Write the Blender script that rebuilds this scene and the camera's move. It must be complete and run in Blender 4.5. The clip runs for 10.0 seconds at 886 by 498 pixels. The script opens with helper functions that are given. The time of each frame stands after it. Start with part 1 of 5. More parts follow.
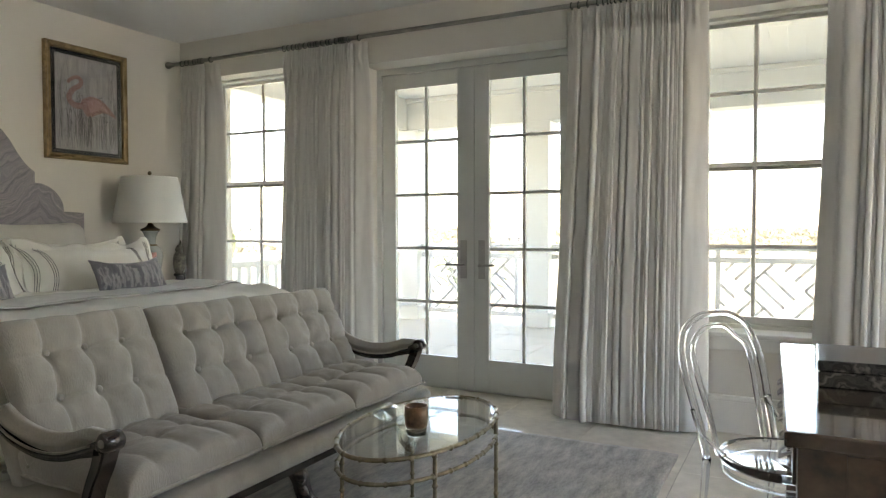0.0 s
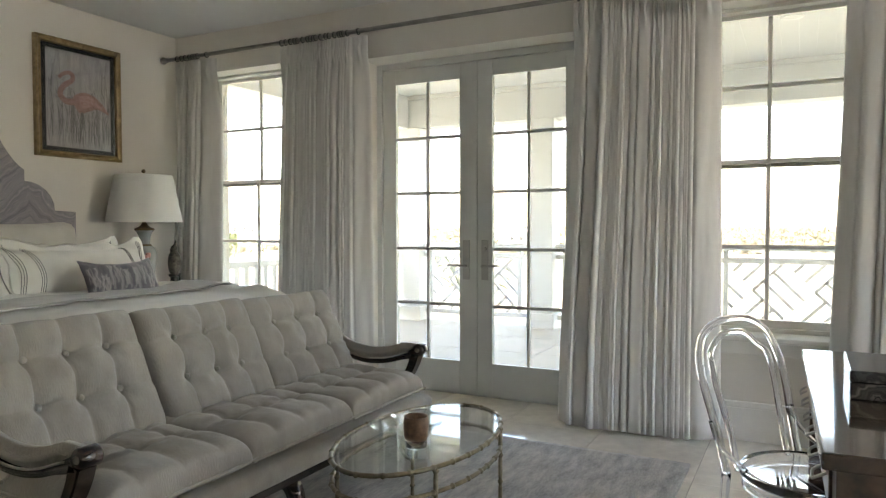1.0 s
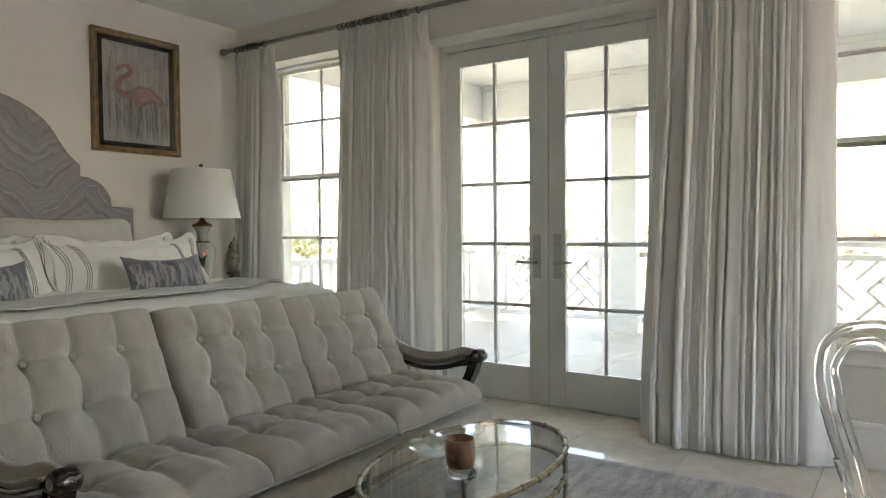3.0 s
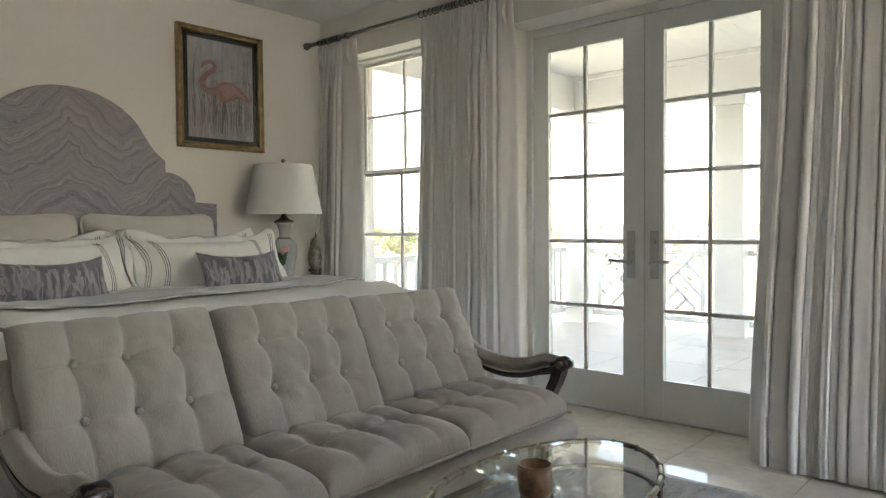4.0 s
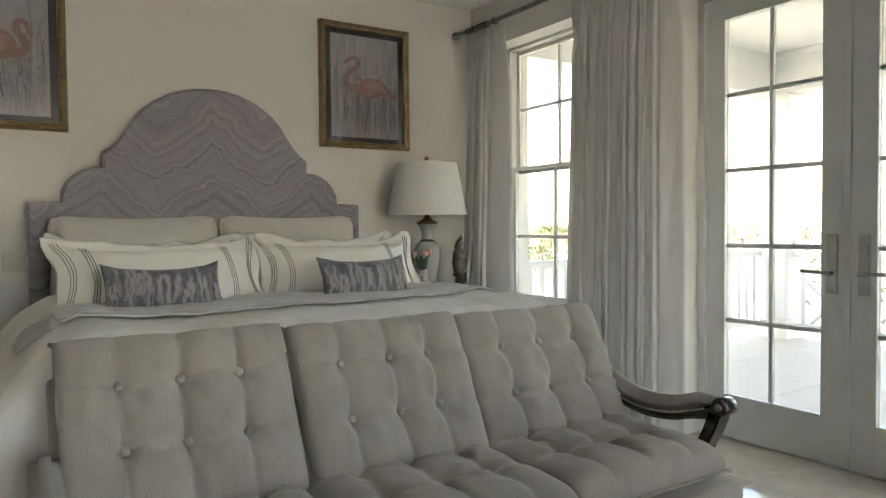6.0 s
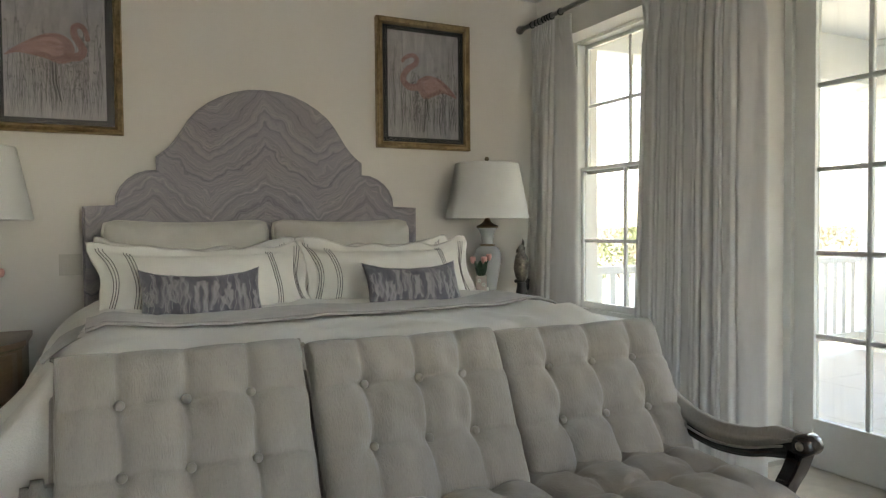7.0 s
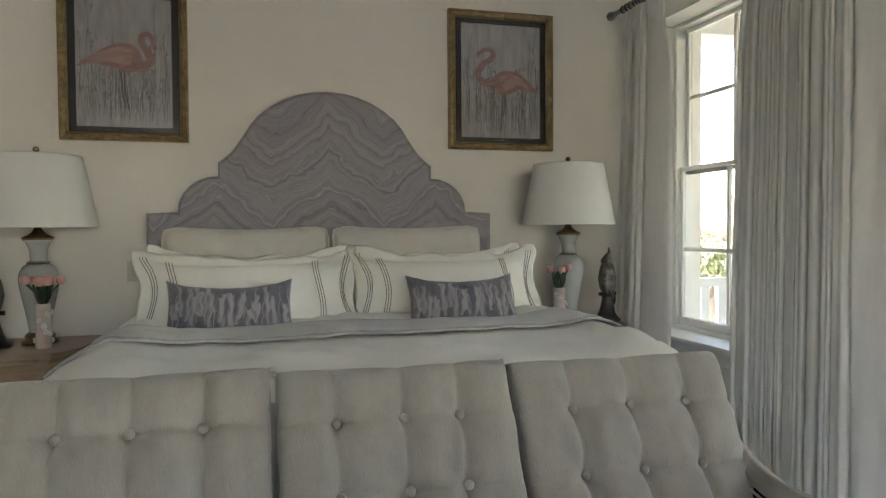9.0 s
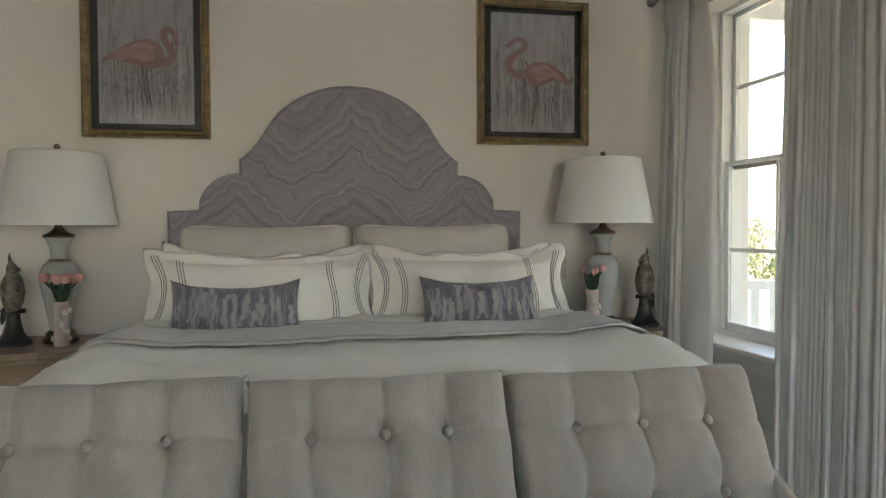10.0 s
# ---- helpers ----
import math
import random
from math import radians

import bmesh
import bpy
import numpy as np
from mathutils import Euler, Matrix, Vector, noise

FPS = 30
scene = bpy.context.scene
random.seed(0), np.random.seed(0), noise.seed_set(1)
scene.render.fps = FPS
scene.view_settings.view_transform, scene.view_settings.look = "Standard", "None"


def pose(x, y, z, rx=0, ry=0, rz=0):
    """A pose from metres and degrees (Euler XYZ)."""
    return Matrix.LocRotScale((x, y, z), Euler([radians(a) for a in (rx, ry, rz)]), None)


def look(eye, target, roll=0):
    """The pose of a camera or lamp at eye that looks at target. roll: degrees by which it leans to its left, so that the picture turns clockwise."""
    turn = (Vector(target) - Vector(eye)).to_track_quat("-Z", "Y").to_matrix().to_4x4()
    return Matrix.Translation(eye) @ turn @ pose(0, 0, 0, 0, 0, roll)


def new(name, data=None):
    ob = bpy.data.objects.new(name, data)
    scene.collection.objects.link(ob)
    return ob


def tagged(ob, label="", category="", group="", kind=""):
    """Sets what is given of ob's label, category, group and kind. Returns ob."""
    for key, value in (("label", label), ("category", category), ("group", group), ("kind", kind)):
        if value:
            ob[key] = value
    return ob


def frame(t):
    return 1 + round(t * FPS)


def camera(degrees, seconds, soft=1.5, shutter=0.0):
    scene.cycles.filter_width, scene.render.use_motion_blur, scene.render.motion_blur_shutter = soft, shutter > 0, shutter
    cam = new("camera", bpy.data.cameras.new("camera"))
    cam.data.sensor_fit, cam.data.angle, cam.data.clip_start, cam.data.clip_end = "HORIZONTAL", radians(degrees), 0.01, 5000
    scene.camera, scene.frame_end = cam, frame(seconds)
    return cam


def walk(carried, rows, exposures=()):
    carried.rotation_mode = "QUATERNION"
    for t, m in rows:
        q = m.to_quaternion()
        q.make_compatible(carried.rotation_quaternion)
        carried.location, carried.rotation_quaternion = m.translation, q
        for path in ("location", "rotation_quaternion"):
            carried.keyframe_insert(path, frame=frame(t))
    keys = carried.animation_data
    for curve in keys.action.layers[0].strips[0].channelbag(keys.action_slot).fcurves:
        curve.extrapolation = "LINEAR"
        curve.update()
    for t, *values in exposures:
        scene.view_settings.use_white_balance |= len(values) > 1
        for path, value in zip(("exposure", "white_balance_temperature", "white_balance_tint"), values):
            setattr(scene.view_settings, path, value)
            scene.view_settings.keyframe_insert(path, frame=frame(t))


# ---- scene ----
cam = camera(64.6, 10.0, soft=1.25)
PATH = [
    (0, (0.08, 0.163, 1.234), (-0.83, 1.943, 1.169), -0.1),
    (0.5, (0.043, 0.232, 1.23), (-0.869, 2.011, 1.165), -0.2),
    (1, (0.013, 0.301, 1.233), (-0.903, 2.078, 1.167), -0.1),
    (1.5, (-0.009, 0.38, 1.235), (-0.937, 2.15, 1.167), -0.2),
    (2, (-0.034, 0.471, 1.224), (-0.993, 2.224, 1.155), -0.2),
    (2.5, (-0.058, 0.586, 1.209), (-1.082, 2.302, 1.138), -0.3),
    (2.7, (-0.067, 0.638, 1.198), (-1.128, 2.332, 1.131), -0.4),
    (4, (-0.19, 0.963, 1.172), (-1.52, 2.455, 1.105), -0.5),
    (4.5, (-0.235, 1.087, 1.181), (-1.675, 2.473, 1.113), -0.5),
    (5, (-0.274, 1.213, 1.177), (-1.805, 2.498, 1.112), -0.5),
    (5.5, (-0.304, 1.356, 1.181), (-1.914, 2.541, 1.116), -0.6),
    (7, (-0.469, 1.725, 1.209), (-2.262, 2.609, 1.147), -0.5),
    (7.5, (-0.529, 1.833, 1.215), (-2.365, 2.626, 1.159), -0.5),
    (8, (-0.558, 1.964, 1.23), (-2.429, 2.669, 1.171), -0.4),
    (8.5, (-0.593, 2.092, 1.24), (-2.495, 2.708, 1.182), -0.5),
    (9, (-0.623, 2.202, 1.245), (-2.552, 2.727, 1.187), -0.4),
    (9.5, (-0.681, 2.302, 1.237), (-2.629, 2.749, 1.178), -0.4),
    (10, (-0.747, 2.399, 1.241), (-2.711, 2.772, 1.181), -0.3),
]
walk(cam, [(t, look(eye, target, roll)) for t, eye, target, roll in PATH], exposures=[(0.0, 4.48, 7800, 18), (5.5, 4.50, 7800, 19), (10.0, 4.36, 7650, 19)])

# ---- world and light ----
world = bpy.data.worlds.new("world")
scene.world = world
world.use_nodes = True
wn = world.node_tree.nodes
sky = wn.new("ShaderNodeTexSky")
sky.sky_type, sky.sun_disc = 'NISHITA', False
sky.sun_elevation, sky.sun_rotation = radians(50), radians(165)
sky.air_density, sky.dust_density, sky.ozone_density = 1.0, 1.2, 1.0
world.node_tree.links.new(sky.outputs[0], wn["Background"].inputs[0])
wn["Background"].inputs[1].default_value = 0.15
sun = new("sun", bpy.data.lights.new("sun", 'SUN'))
sun.data.energy, sun.data.angle, sun.data.color = 2.2, radians(0.6), (1.0, 0.95, 0.88)
sun.matrix_world = look((math.sin(radians(165)), math.cos(radians(165)), math.tan(radians(50))), (0, 0, 0))


# ---- materials ----
def material(name, colour, rough=0.6, metal=0.0, vary=0.12, scale=6.0, bump=0.15, grain=120.0, stretch=(1, 1, 1), coat=0.0, island=0.0, sheen=0.0, second=None, piece=0.0):
    m = bpy.data.materials.new(name)
    m.use_nodes = True
    n, l = m.node_tree.nodes, m.node_tree.links
    b = n["Principled BSDF"]
    co = n.new("ShaderNodeTexCoord")
    mp = n.new("ShaderNodeMapping")
    mp.inputs["Scale"].default_value = stretch
    l.new(co.outputs["Object"], mp.inputs["Vector"])
    big = n.new("ShaderNodeTexNoise")
    big.inputs["Scale"].default_value, big.inputs["Detail"].default_value = scale, 5
    fine = n.new("ShaderNodeTexNoise")
    fine.inputs["Scale"].default_value, fine.inputs["Detail"].default_value = grain, 3
    l.new(mp.outputs[0], big.inputs["Vector"])
    l.new(mp.outputs[0], fine.inputs["Vector"])
    ramp = n.new("ShaderNodeValToRGB")
    dark = second or tuple(c * (1 - vary * 2) for c in colour)
    ramp.color_ramp.elements[0].color = (*dark, 1)
    ramp.color_ramp.elements[1].color = (*[min(1, c * (1 + vary)) for c in colour], 1)
    ramp.color_ramp.elements[0].position, ramp.color_ramp.elements[1].position = 0.3, 0.7
    mix = n.new("ShaderNodeMath")
    mix.operation = 'MULTIPLY_ADD'
    mix.inputs[1].default_value = 0.35
    sub = n.new("ShaderNodeMath")
    sub.operation = 'MULTIPLY'
    sub.inputs[1].default_value = 0.65
    l.new(big.outputs[0], sub.inputs[0])
    l.new(fine.outputs[0], mix.inputs[0])
    l.new(sub.outputs[0], mix.inputs[2])
    l.new(mix.outputs[0], ramp.inputs[0])
    out = ramp.outputs[0]
    if piece:
        info = n.new("ShaderNodeObjectInfo")
        hsv = n.new("ShaderNodeHueSaturation")
        rng = n.new("ShaderNodeMapRange")
        rng.inputs[3].default_value, rng.inputs[4].default_value = 1 - piece, 1 + piece
        l.new(info.outputs["Random"], rng.inputs[0])
        l.new(rng.outputs[0], hsv.inputs["Value"])
        l.new(out, hsv.inputs["Color"])
        out = hsv.outputs[0]
    if island:
        geo = n.new("ShaderNodeNewGeometry")
        hsv = n.new("ShaderNodeHueSaturation")
        rng = n.new("ShaderNodeMapRange")
        rng.inputs[3].default_value, rng.inputs[4].default_value = 1 - island, 1 + island
        l.new(geo.outputs["Random Per Island"], rng.inputs[0])
        l.new(rng.outputs[0], hsv.inputs["Value"])
        l.new(out, hsv.inputs["Color"])
        out = hsv.outputs[0]
    l.new(out, b.inputs["Base Color"])
    b.inputs["Roughness"].default_value, b.inputs["Metallic"].default_value = rough, metal
    b.inputs["Coat Weight"].default_value, b.inputs["Coat Roughness"].default_value = coat, 0.04
    b.inputs["Sheen Weight"].default_value = sheen
    if bump:
        bp = n.new("ShaderNodeBump")
        bp.inputs["Strength"].default_value, bp.inputs["Distance"].default_value = bump, 0.004
        l.new(fine.outputs[0], bp.inputs["Height"])
        l.new(bp.outputs[0], b.inputs["Normal"])
    return m


def pane_material(name, tint=(1, 1, 1), gloss=0.05):
    m = bpy.data.materials.new(name)
    m.use_nodes = True
    n, l = m.node_tree.nodes, m.node_tree.links
    n.remove(n["Principled BSDF"])
    mix, tr, gl = (n.new("ShaderNode" + k) for k in ("MixShader", "BsdfTransparent", "BsdfGlossy"))
    tr.inputs[0].default_value = (*tint, 1)
    gl.inputs["Roughness"].default_value = 0.02
    mix.inputs[0].default_value = gloss
    l.new(tr.outputs[0], mix.inputs[1])
    l.new(gl.outputs[0], mix.inputs[2])
    l.new(mix.outputs[0], n["Material Output"].inputs[0])
    return m


def clear_material(name, colour=(1, 1, 1), rough=0.02, ior=1.45):
    m = bpy.data.materials.new(name)
    m.use_nodes = True
    b = m.node_tree.nodes["Principled BSDF"]
    b.inputs["Base Color"].default_value = (*colour, 1)
    b.inputs["Transmission Weight"].default_value, b.inputs["Roughness"].default_value, b.inputs["IOR"].default_value = 1, rough, ior
    return m


M_WALL = material("wall_paint", (0.755, 0.73, 0.68), 0.75, vary=0.02, scale=2, bump=0.06, grain=220)
M_CEIL = material("ceiling_paint", (0.79, 0.80, 0.80), 0.8, vary=0.02, scale=2, bump=0.05, grain=200)
M_TRIM = material("white_satin_paint", (0.81, 0.80, 0.765), 0.38, vary=0.03, scale=5, bump=0.05, grain=150)
M_DOOR = material("grey_white_door_paint", (0.74, 0.755, 0.735), 0.42, vary=0.03, scale=5, bump=0.05, grain=150)
M_PORCH = material("porch_white_paint", (0.70, 0.705, 0.69), 0.6, vary=0.03, scale=4, bump=0.08, grain=120)
M_STONE = material("porch_pale_stone", (0.56, 0.505, 0.42), 0.55, vary=0.08, scale=3, bump=0.15, grain=60, piece=0.06)
M_MARBLE = material("cream_marble", (0.76, 0.71, 0.625), 0.05, vary=0.12, scale=2.2, bump=0.02, grain=14, piece=0.05)
M_GROUT = material("pale_grout", (0.64, 0.595, 0.52), 0.8, vary=0.1)
M_RUG = material("blue_grey_rug_wool", (0.43, 0.405, 0.375), 0.95, vary=0.2, scale=7, bump=0.8, grain=45, stretch=(3, 0.8, 1), sheen=0.3, second=(0.16, 0.16, 0.158))
M_CURTAIN = material("grey_linen_curtain", (0.735, 0.72, 0.70), 0.9, vary=0.04, scale=12, bump=0.2, grain=180, stretch=(3, 3, 0.4), sheen=0.2)
M_SOFA = material("dove_grey_woven_upholstery", (0.345, 0.322, 0.286), 0.88, vary=0.085, scale=5, bump=0.7, grain=100, stretch=(1.2, 3.2, 0.55), sheen=0.35)
M_WOOD = material("dark_walnut", (0.034, 0.022, 0.017), 0.22, vary=0.3, scale=8, bump=0.08, grain=60, stretch=(1, 1, 6), coat=0.3)
M_BURL = material("polished_burl_walnut", (0.11, 0.066, 0.042), 0.30, vary=0.4, scale=13, bump=0.02, grain=30, coat=0.25, second=(0.022, 0.013, 0.009))
M_TOP = material("polished_walnut_top", (0.085, 0.052, 0.034), 0.10, vary=0.3, scale=6, bump=0.01, grain=40, stretch=(1, 4, 1), coat=0.9, second=(0.03, 0.018, 0.012))
M_TAN = material("light_tan_wood", (0.29, 0.20, 0.138), 0.35, vary=0.14, scale=7, bump=0.06, grain=50, stretch=(1, 1, 5), coat=0.3)
M_LINEN = material("white_cotton", (0.86, 0.845, 0.79), 0.9, vary=0.03, scale=6, bump=0.2, grain=200, sheen=0.2)
M_BEIGE = material("oatmeal_linen", (0.61, 0.59, 0.54), 0.92, vary=0.05, scale=6, bump=0.4, grain=190, sheen=0.3)
M_THROW = material("grey_throw_wool", (0.55, 0.53, 0.495), 0.95, vary=0.1, scale=12, bump=0.6, grain=160, sheen=0.4)
M_STRIPE = material("charcoal_embroidery", (0.20, 0.19, 0.178), 0.9, vary=0.1)
M_SHADE = material("white_lamp_shade", (0.72, 0.72, 0.69), 0.85, vary=0.02, scale=4, bump=0.2, grain=260)
M_CELADON = material("celadon_glaze", (0.40, 0.415, 0.40), 0.12, vary=0.06, scale=7, bump=0.01, coat=0.6)
M_BRONZE = material("aged_bronze", (0.19, 0.13, 0.075), 0.35, metal=0.9, vary=0.25, scale=18, bump=0.2, grain=80)
M_BRASS = material("antique_brass", (0.24, 0.205, 0.148), 0.30, metal=1.0, vary=0.3, scale=25, bump=0.1, grain=90, second=(0.13, 0.105, 0.065))
M_SILVER = material("tarnished_silver", (0.22, 0.20, 0.165), 0.38, metal=0.4, second=(0.028, 0.025, 0.021), vary=0.22, scale=30, bump=1.0, grain=70)
M_BLACK = material("black_lacquer", (0.02, 0.019, 0.018), 0.35, vary=0.2, bump=0.1)
M_GOLD = material("worn_gold_leaf", (0.36, 0.265, 0.145), 0.42, metal=0.55, vary=0.25, scale=16, bump=0.2, grain=60, second=(0.15, 0.105, 0.055))
M_MAT = material("black_picture_mat", (0.018, 0.02, 0.024), 0.8, vary=0.1, bump=0.05)
M_NICKEL = material("brushed_nickel", (0.50, 0.495, 0.49), 0.38, metal=0.7, vary=0.08, scale=9, bump=0.05, grain=120)
M_PEWTER = material("pewter_rod", (0.33, 0.32, 0.30), 0.42, metal=0.6, vary=0.15, scale=12, bump=0.08)
M_PINK = material("pink_print_ink", (0.40, 0.255, 0.235), 0.7, vary=0.2, scale=16, bump=0.0, grain=120, stretch=(1, 0.5, 1.6), second=(0.23, 0.125, 0.115))
M_FADED = material("faded_pink_print_ink", (0.50, 0.33, 0.30), 0.7, vary=0.2, scale=30, bump=0.0, grain=140, stretch=(1, 0.6, 1.8), second=(0.34, 0.19, 0.17))
M_TULIP = material("pale_pink_petal", (0.68, 0.36, 0.33), 0.6, vary=0.1, scale=30, bump=0.1)
M_LEAF = material("dark_green_leaf", (0.04, 0.085, 0.045), 0.5, vary=0.25, scale=20, bump=0.1)
M_VASE = material("pale_pink_porcelain", (0.56, 0.47, 0.44), 0.25, vary=0.08, scale=20, bump=0.05)
M_BLOSSOM = material("white_porcelain_blossom", (0.66, 0.66, 0.62), 0.3, vary=0.1, scale=40, bump=0.1)
M_PLATE = material("wall_plate_plastic", (0.62, 0.60, 0.54), 0.4, vary=0.02, bump=0.02)
M_CANDLE = material("amber_mercury_glass", (0.22, 0.125, 0.07), 0.35, metal=0.2, vary=0.3, scale=40, bump=0.15, grain=90)
M_BUSH = material("coastal_scrub_leaves", (0.21, 0.20, 0.145), 0.8, vary=0.25, scale=0.4, bump=0, island=0.35)
M_PALM = material("palm_frond", (0.13, 0.16, 0.075), 0.6, vary=0.3, scale=3, bump=0, island=0.3)
M_BARK = material("grey_bark", (0.17, 0.14, 0.11), 0.9, vary=0.2, scale=10, bump=0.6, grain=40)
M_GROUND = material("sandy_scrub_ground", (0.30, 0.285, 0.25), 0.95, vary=0.2, scale=0.05, bump=0.3, grain=1.5, second=(0.22, 0.22, 0.11))
M_HOUSE = material("far_white_render", (0.70, 0.69, 0.66), 0.8, vary=0.05, scale=0.5, bump=0)
M_ROOF = material("far_grey_roof", (0.32, 0.31, 0.30), 0.8, vary=0.1, scale=1, bump=0)
M_DARK = material("far_dark_window", (0.06, 0.07, 0.08), 0.15, vary=0.1, bump=0)
M_PANE = pane_material("tinted_window_glass", (0.74, 0.742, 0.72))
M_CRYSTAL = pane_material("clear_table_glass", (0.95, 0.97, 0.96), 0.10)
M_PICGLASS = pane_material("picture_glass", (0.97, 0.97, 0.97), 0.045)
# the table glass mirrors more at a flat angle
gn, gk = M_CRYSTAL.node_tree.nodes, M_CRYSTAL.node_tree.links
facing, cube, share = gn.new("ShaderNodeLayerWeight"), gn.new("ShaderNodeMath"), gn.new("ShaderNodeMath")
cube.operation, share.operation = 'POWER', 'MULTIPLY_ADD'
cube.inputs[1].default_value, share.inputs[1].default_value, share.inputs[2].default_value = 3.0, 0.7, 0.03
gk.new(facing.outputs["Facing"], cube.inputs[0])
gk.new(cube.outputs[0], share.inputs[0])
gk.new(share.outputs[0], gn["Mix Shader"].inputs[0])
M_CLEAR = clear_material("clear_acrylic", (0.95, 0.96, 0.98), 0.03, 1.49)
M_GLASS = clear_material("clear_glass", (0.97, 0.99, 0.98), 0.01, 1.45)


def banded(name, tones, fold, k, origin, density, wobble, axis_u="Y", axis_v="Z", rough=0.85, coat=0.0, sheen=0.3, relief=0.25):
    """Agate bands: stripes that run in zigzags of half-width fold about origin."""
    m = bpy.data.materials.new(name)
    m.use_nodes = True
    n, l = m.node_tree.nodes, m.node_tree.links
    b = n["Principled BSDF"]
    co, sep = n.new("ShaderNodeTexCoord"), n.new("ShaderNodeSeparateXYZ")
    l.new(co.outputs["Object"], sep.inputs[0])

    def calc(op, a, c=None, d=None):
        q = n.new("ShaderNodeMath")
        q.operation = op
        for i, v in enumerate((a, c, d)):
            if v is None:
                continue
            if isinstance(v, (int, float)):
                q.inputs[i].default_value = v
            else:
                l.new(v, q.inputs[i])
        return q.outputs[0]
    u = calc('SUBTRACT', sep.outputs[axis_u], origin)
    zig = calc('PINGPONG', u, fold)
    t = calc('MULTIPLY_ADD', zig, k, sep.outputs[axis_v])
    for scale, amount in ((4.0, wobble), (14.0, wobble * 0.45), (42.0, wobble * 0.12)):
        w = n.new("ShaderNodeTexNoise")
        w.inputs["Scale"].default_value, w.inputs["Detail"].default_value = scale, 2
        l.new(co.outputs["Object"], w.inputs["Vector"])
        t = calc('MULTIPLY_ADD', calc('SUBTRACT', w.outputs[0], 0.5), amount, t)
    band = n.new("ShaderNodeTexNoise")
    band.noise_dimensions = '1D'
    band.inputs["Scale"].default_value, band.inputs["Detail"].default_value = density, 5
    band.inputs["Roughness"].default_value = 0.65
    l.new(t, band.inputs["W"])
    ramp = n.new("ShaderNodeValToRGB")
    e = ramp.color_ramp.elements
    for i, (p, c) in enumerate(tones):
        q = e[i] if i < 2 else e.new(p)
        q.position, q.color = p, (*c, 1)
    l.new(band.outputs[0], ramp.inputs[0])
    l.new(ramp.outputs[0], b.inputs["Base Color"])
    b.inputs["Roughness"].default_value, b.inputs["Coat Weight"].default_value, b.inputs["Sheen Weight"].default_value = rough, coat, sheen
    bp = n.new("ShaderNodeBump")
    bp.inputs["Strength"].default_value, bp.inputs["Distance"].default_value = relief, 0.003
    l.new(band.outputs[0], bp.inputs["Height"])
    l.new(bp.outputs[0], b.inputs["Normal"])
    return m


M_AGATE = banded("agate_chevron_fabric", ((0.30, (0.135, 0.130, 0.155)), (0.72, (0.51, 0.475, 0.46)), (0.40, (0.315, 0.302, 0.33)), (0.45, (0.195, 0.188, 0.222)), (0.485, (0.41, 0.385, 0.385)), (0.525, (0.205, 0.198, 0.232)), (0.57, (0.38, 0.36, 0.375)), (0.62, (0.245, 0.236, 0.27))), 0.315, 0.76, 2.632, 24, 0.17, relief=0.5)
M_BOX = banded("grey_agate_lacquer", ((0.3, (0.02, 0.02, 0.022)), (0.7, (0.20, 0.20, 0.205)), (0.44, (0.085, 0.085, 0.09)), (0.52, (0.025, 0.025, 0.028)), (0.58, (0.12, 0.12, 0.125))), 0.5, 0.35, 0.3, 12, 0.5, "X", "Y", 0.22, 0.1, 0.0, 0.0)
M_PRINT = material("grey_wash_print", (0.50, 0.49, 0.50), 0.7, vary=0.10, scale=9, bump=0, grain=40, stretch=(1, 3, 0.7), second=(0.30, 0.295, 0.305))
M_REED = material("grey_reed_ink", (0.14, 0.14, 0.14), 0.8, vary=0.2, bump=0)
M_LUMBAR = material("slate_violet_devore", (0.155, 0.15, 0.175), 0.7, vary=0.2, scale=11, bump=0.5, grain=60, stretch=(1, 1.6, 0.7), sheen=0.5, second=(0.055, 0.055, 0.08))
M_FERN = material("silver_fern_weave", (0.40, 0.39, 0.40), 0.7, vary=0.15, bump=0.2)

# linen lets some daylight through
cn, cl = M_CURTAIN.node_tree.nodes, M_CURTAIN.node_tree.links
thin, blend = cn.new("ShaderNodeBsdfTranslucent"), cn.new("ShaderNodeMixShader")
thin.inputs[0].default_value, blend.inputs[0].default_value = (0.62, 0.60, 0.56, 1), 0.13
cl.new(cn["Principled BSDF"].outputs[0], blend.inputs[1])
cl.new(thin.outputs[0], blend.inputs[2])
cl.new(blend.outputs[0], cn["Material Output"].inputs[0])


# ---- builders ----
def finish(name, bm, mat, smooth=False):
    me = bpy.data.meshes.new(name)
    bmesh.ops.recalc_face_normals(bm, faces=bm.faces[:])
    if smooth:
        for f in bm.faces:
            f.smooth = True
    bm.to_mesh(me)
    bm.free()
    if mat:
        me.materials.append(mat)
    return me


def thing(name, at, label, category, group="", kind=""):
    """An Empty at a thing's base; its parts are meshes in world metres."""
    ob = new(name)
    ob.empty_display_size = 0.05
    ob.matrix_world = Matrix.Translation(at)
    return tagged(ob, label, category, group, kind)


def rest(ob):
    """World matrix of a thing or part as it is built."""
    m = ob.matrix_basis
    if ob.parent:
        m = rest(ob.parent) @ ob.matrix_parent_inverse @ m
    return m


def part(name, bm, mat, parent, label="", smooth=False):
    me = bm if isinstance(bm, bpy.types.Mesh) else finish(name, bm, mat, smooth)
    ob = new(name, me)
    ob.parent = parent
    ob.matrix_parent_inverse = rest(parent).inverted()
    return tagged(ob, label)


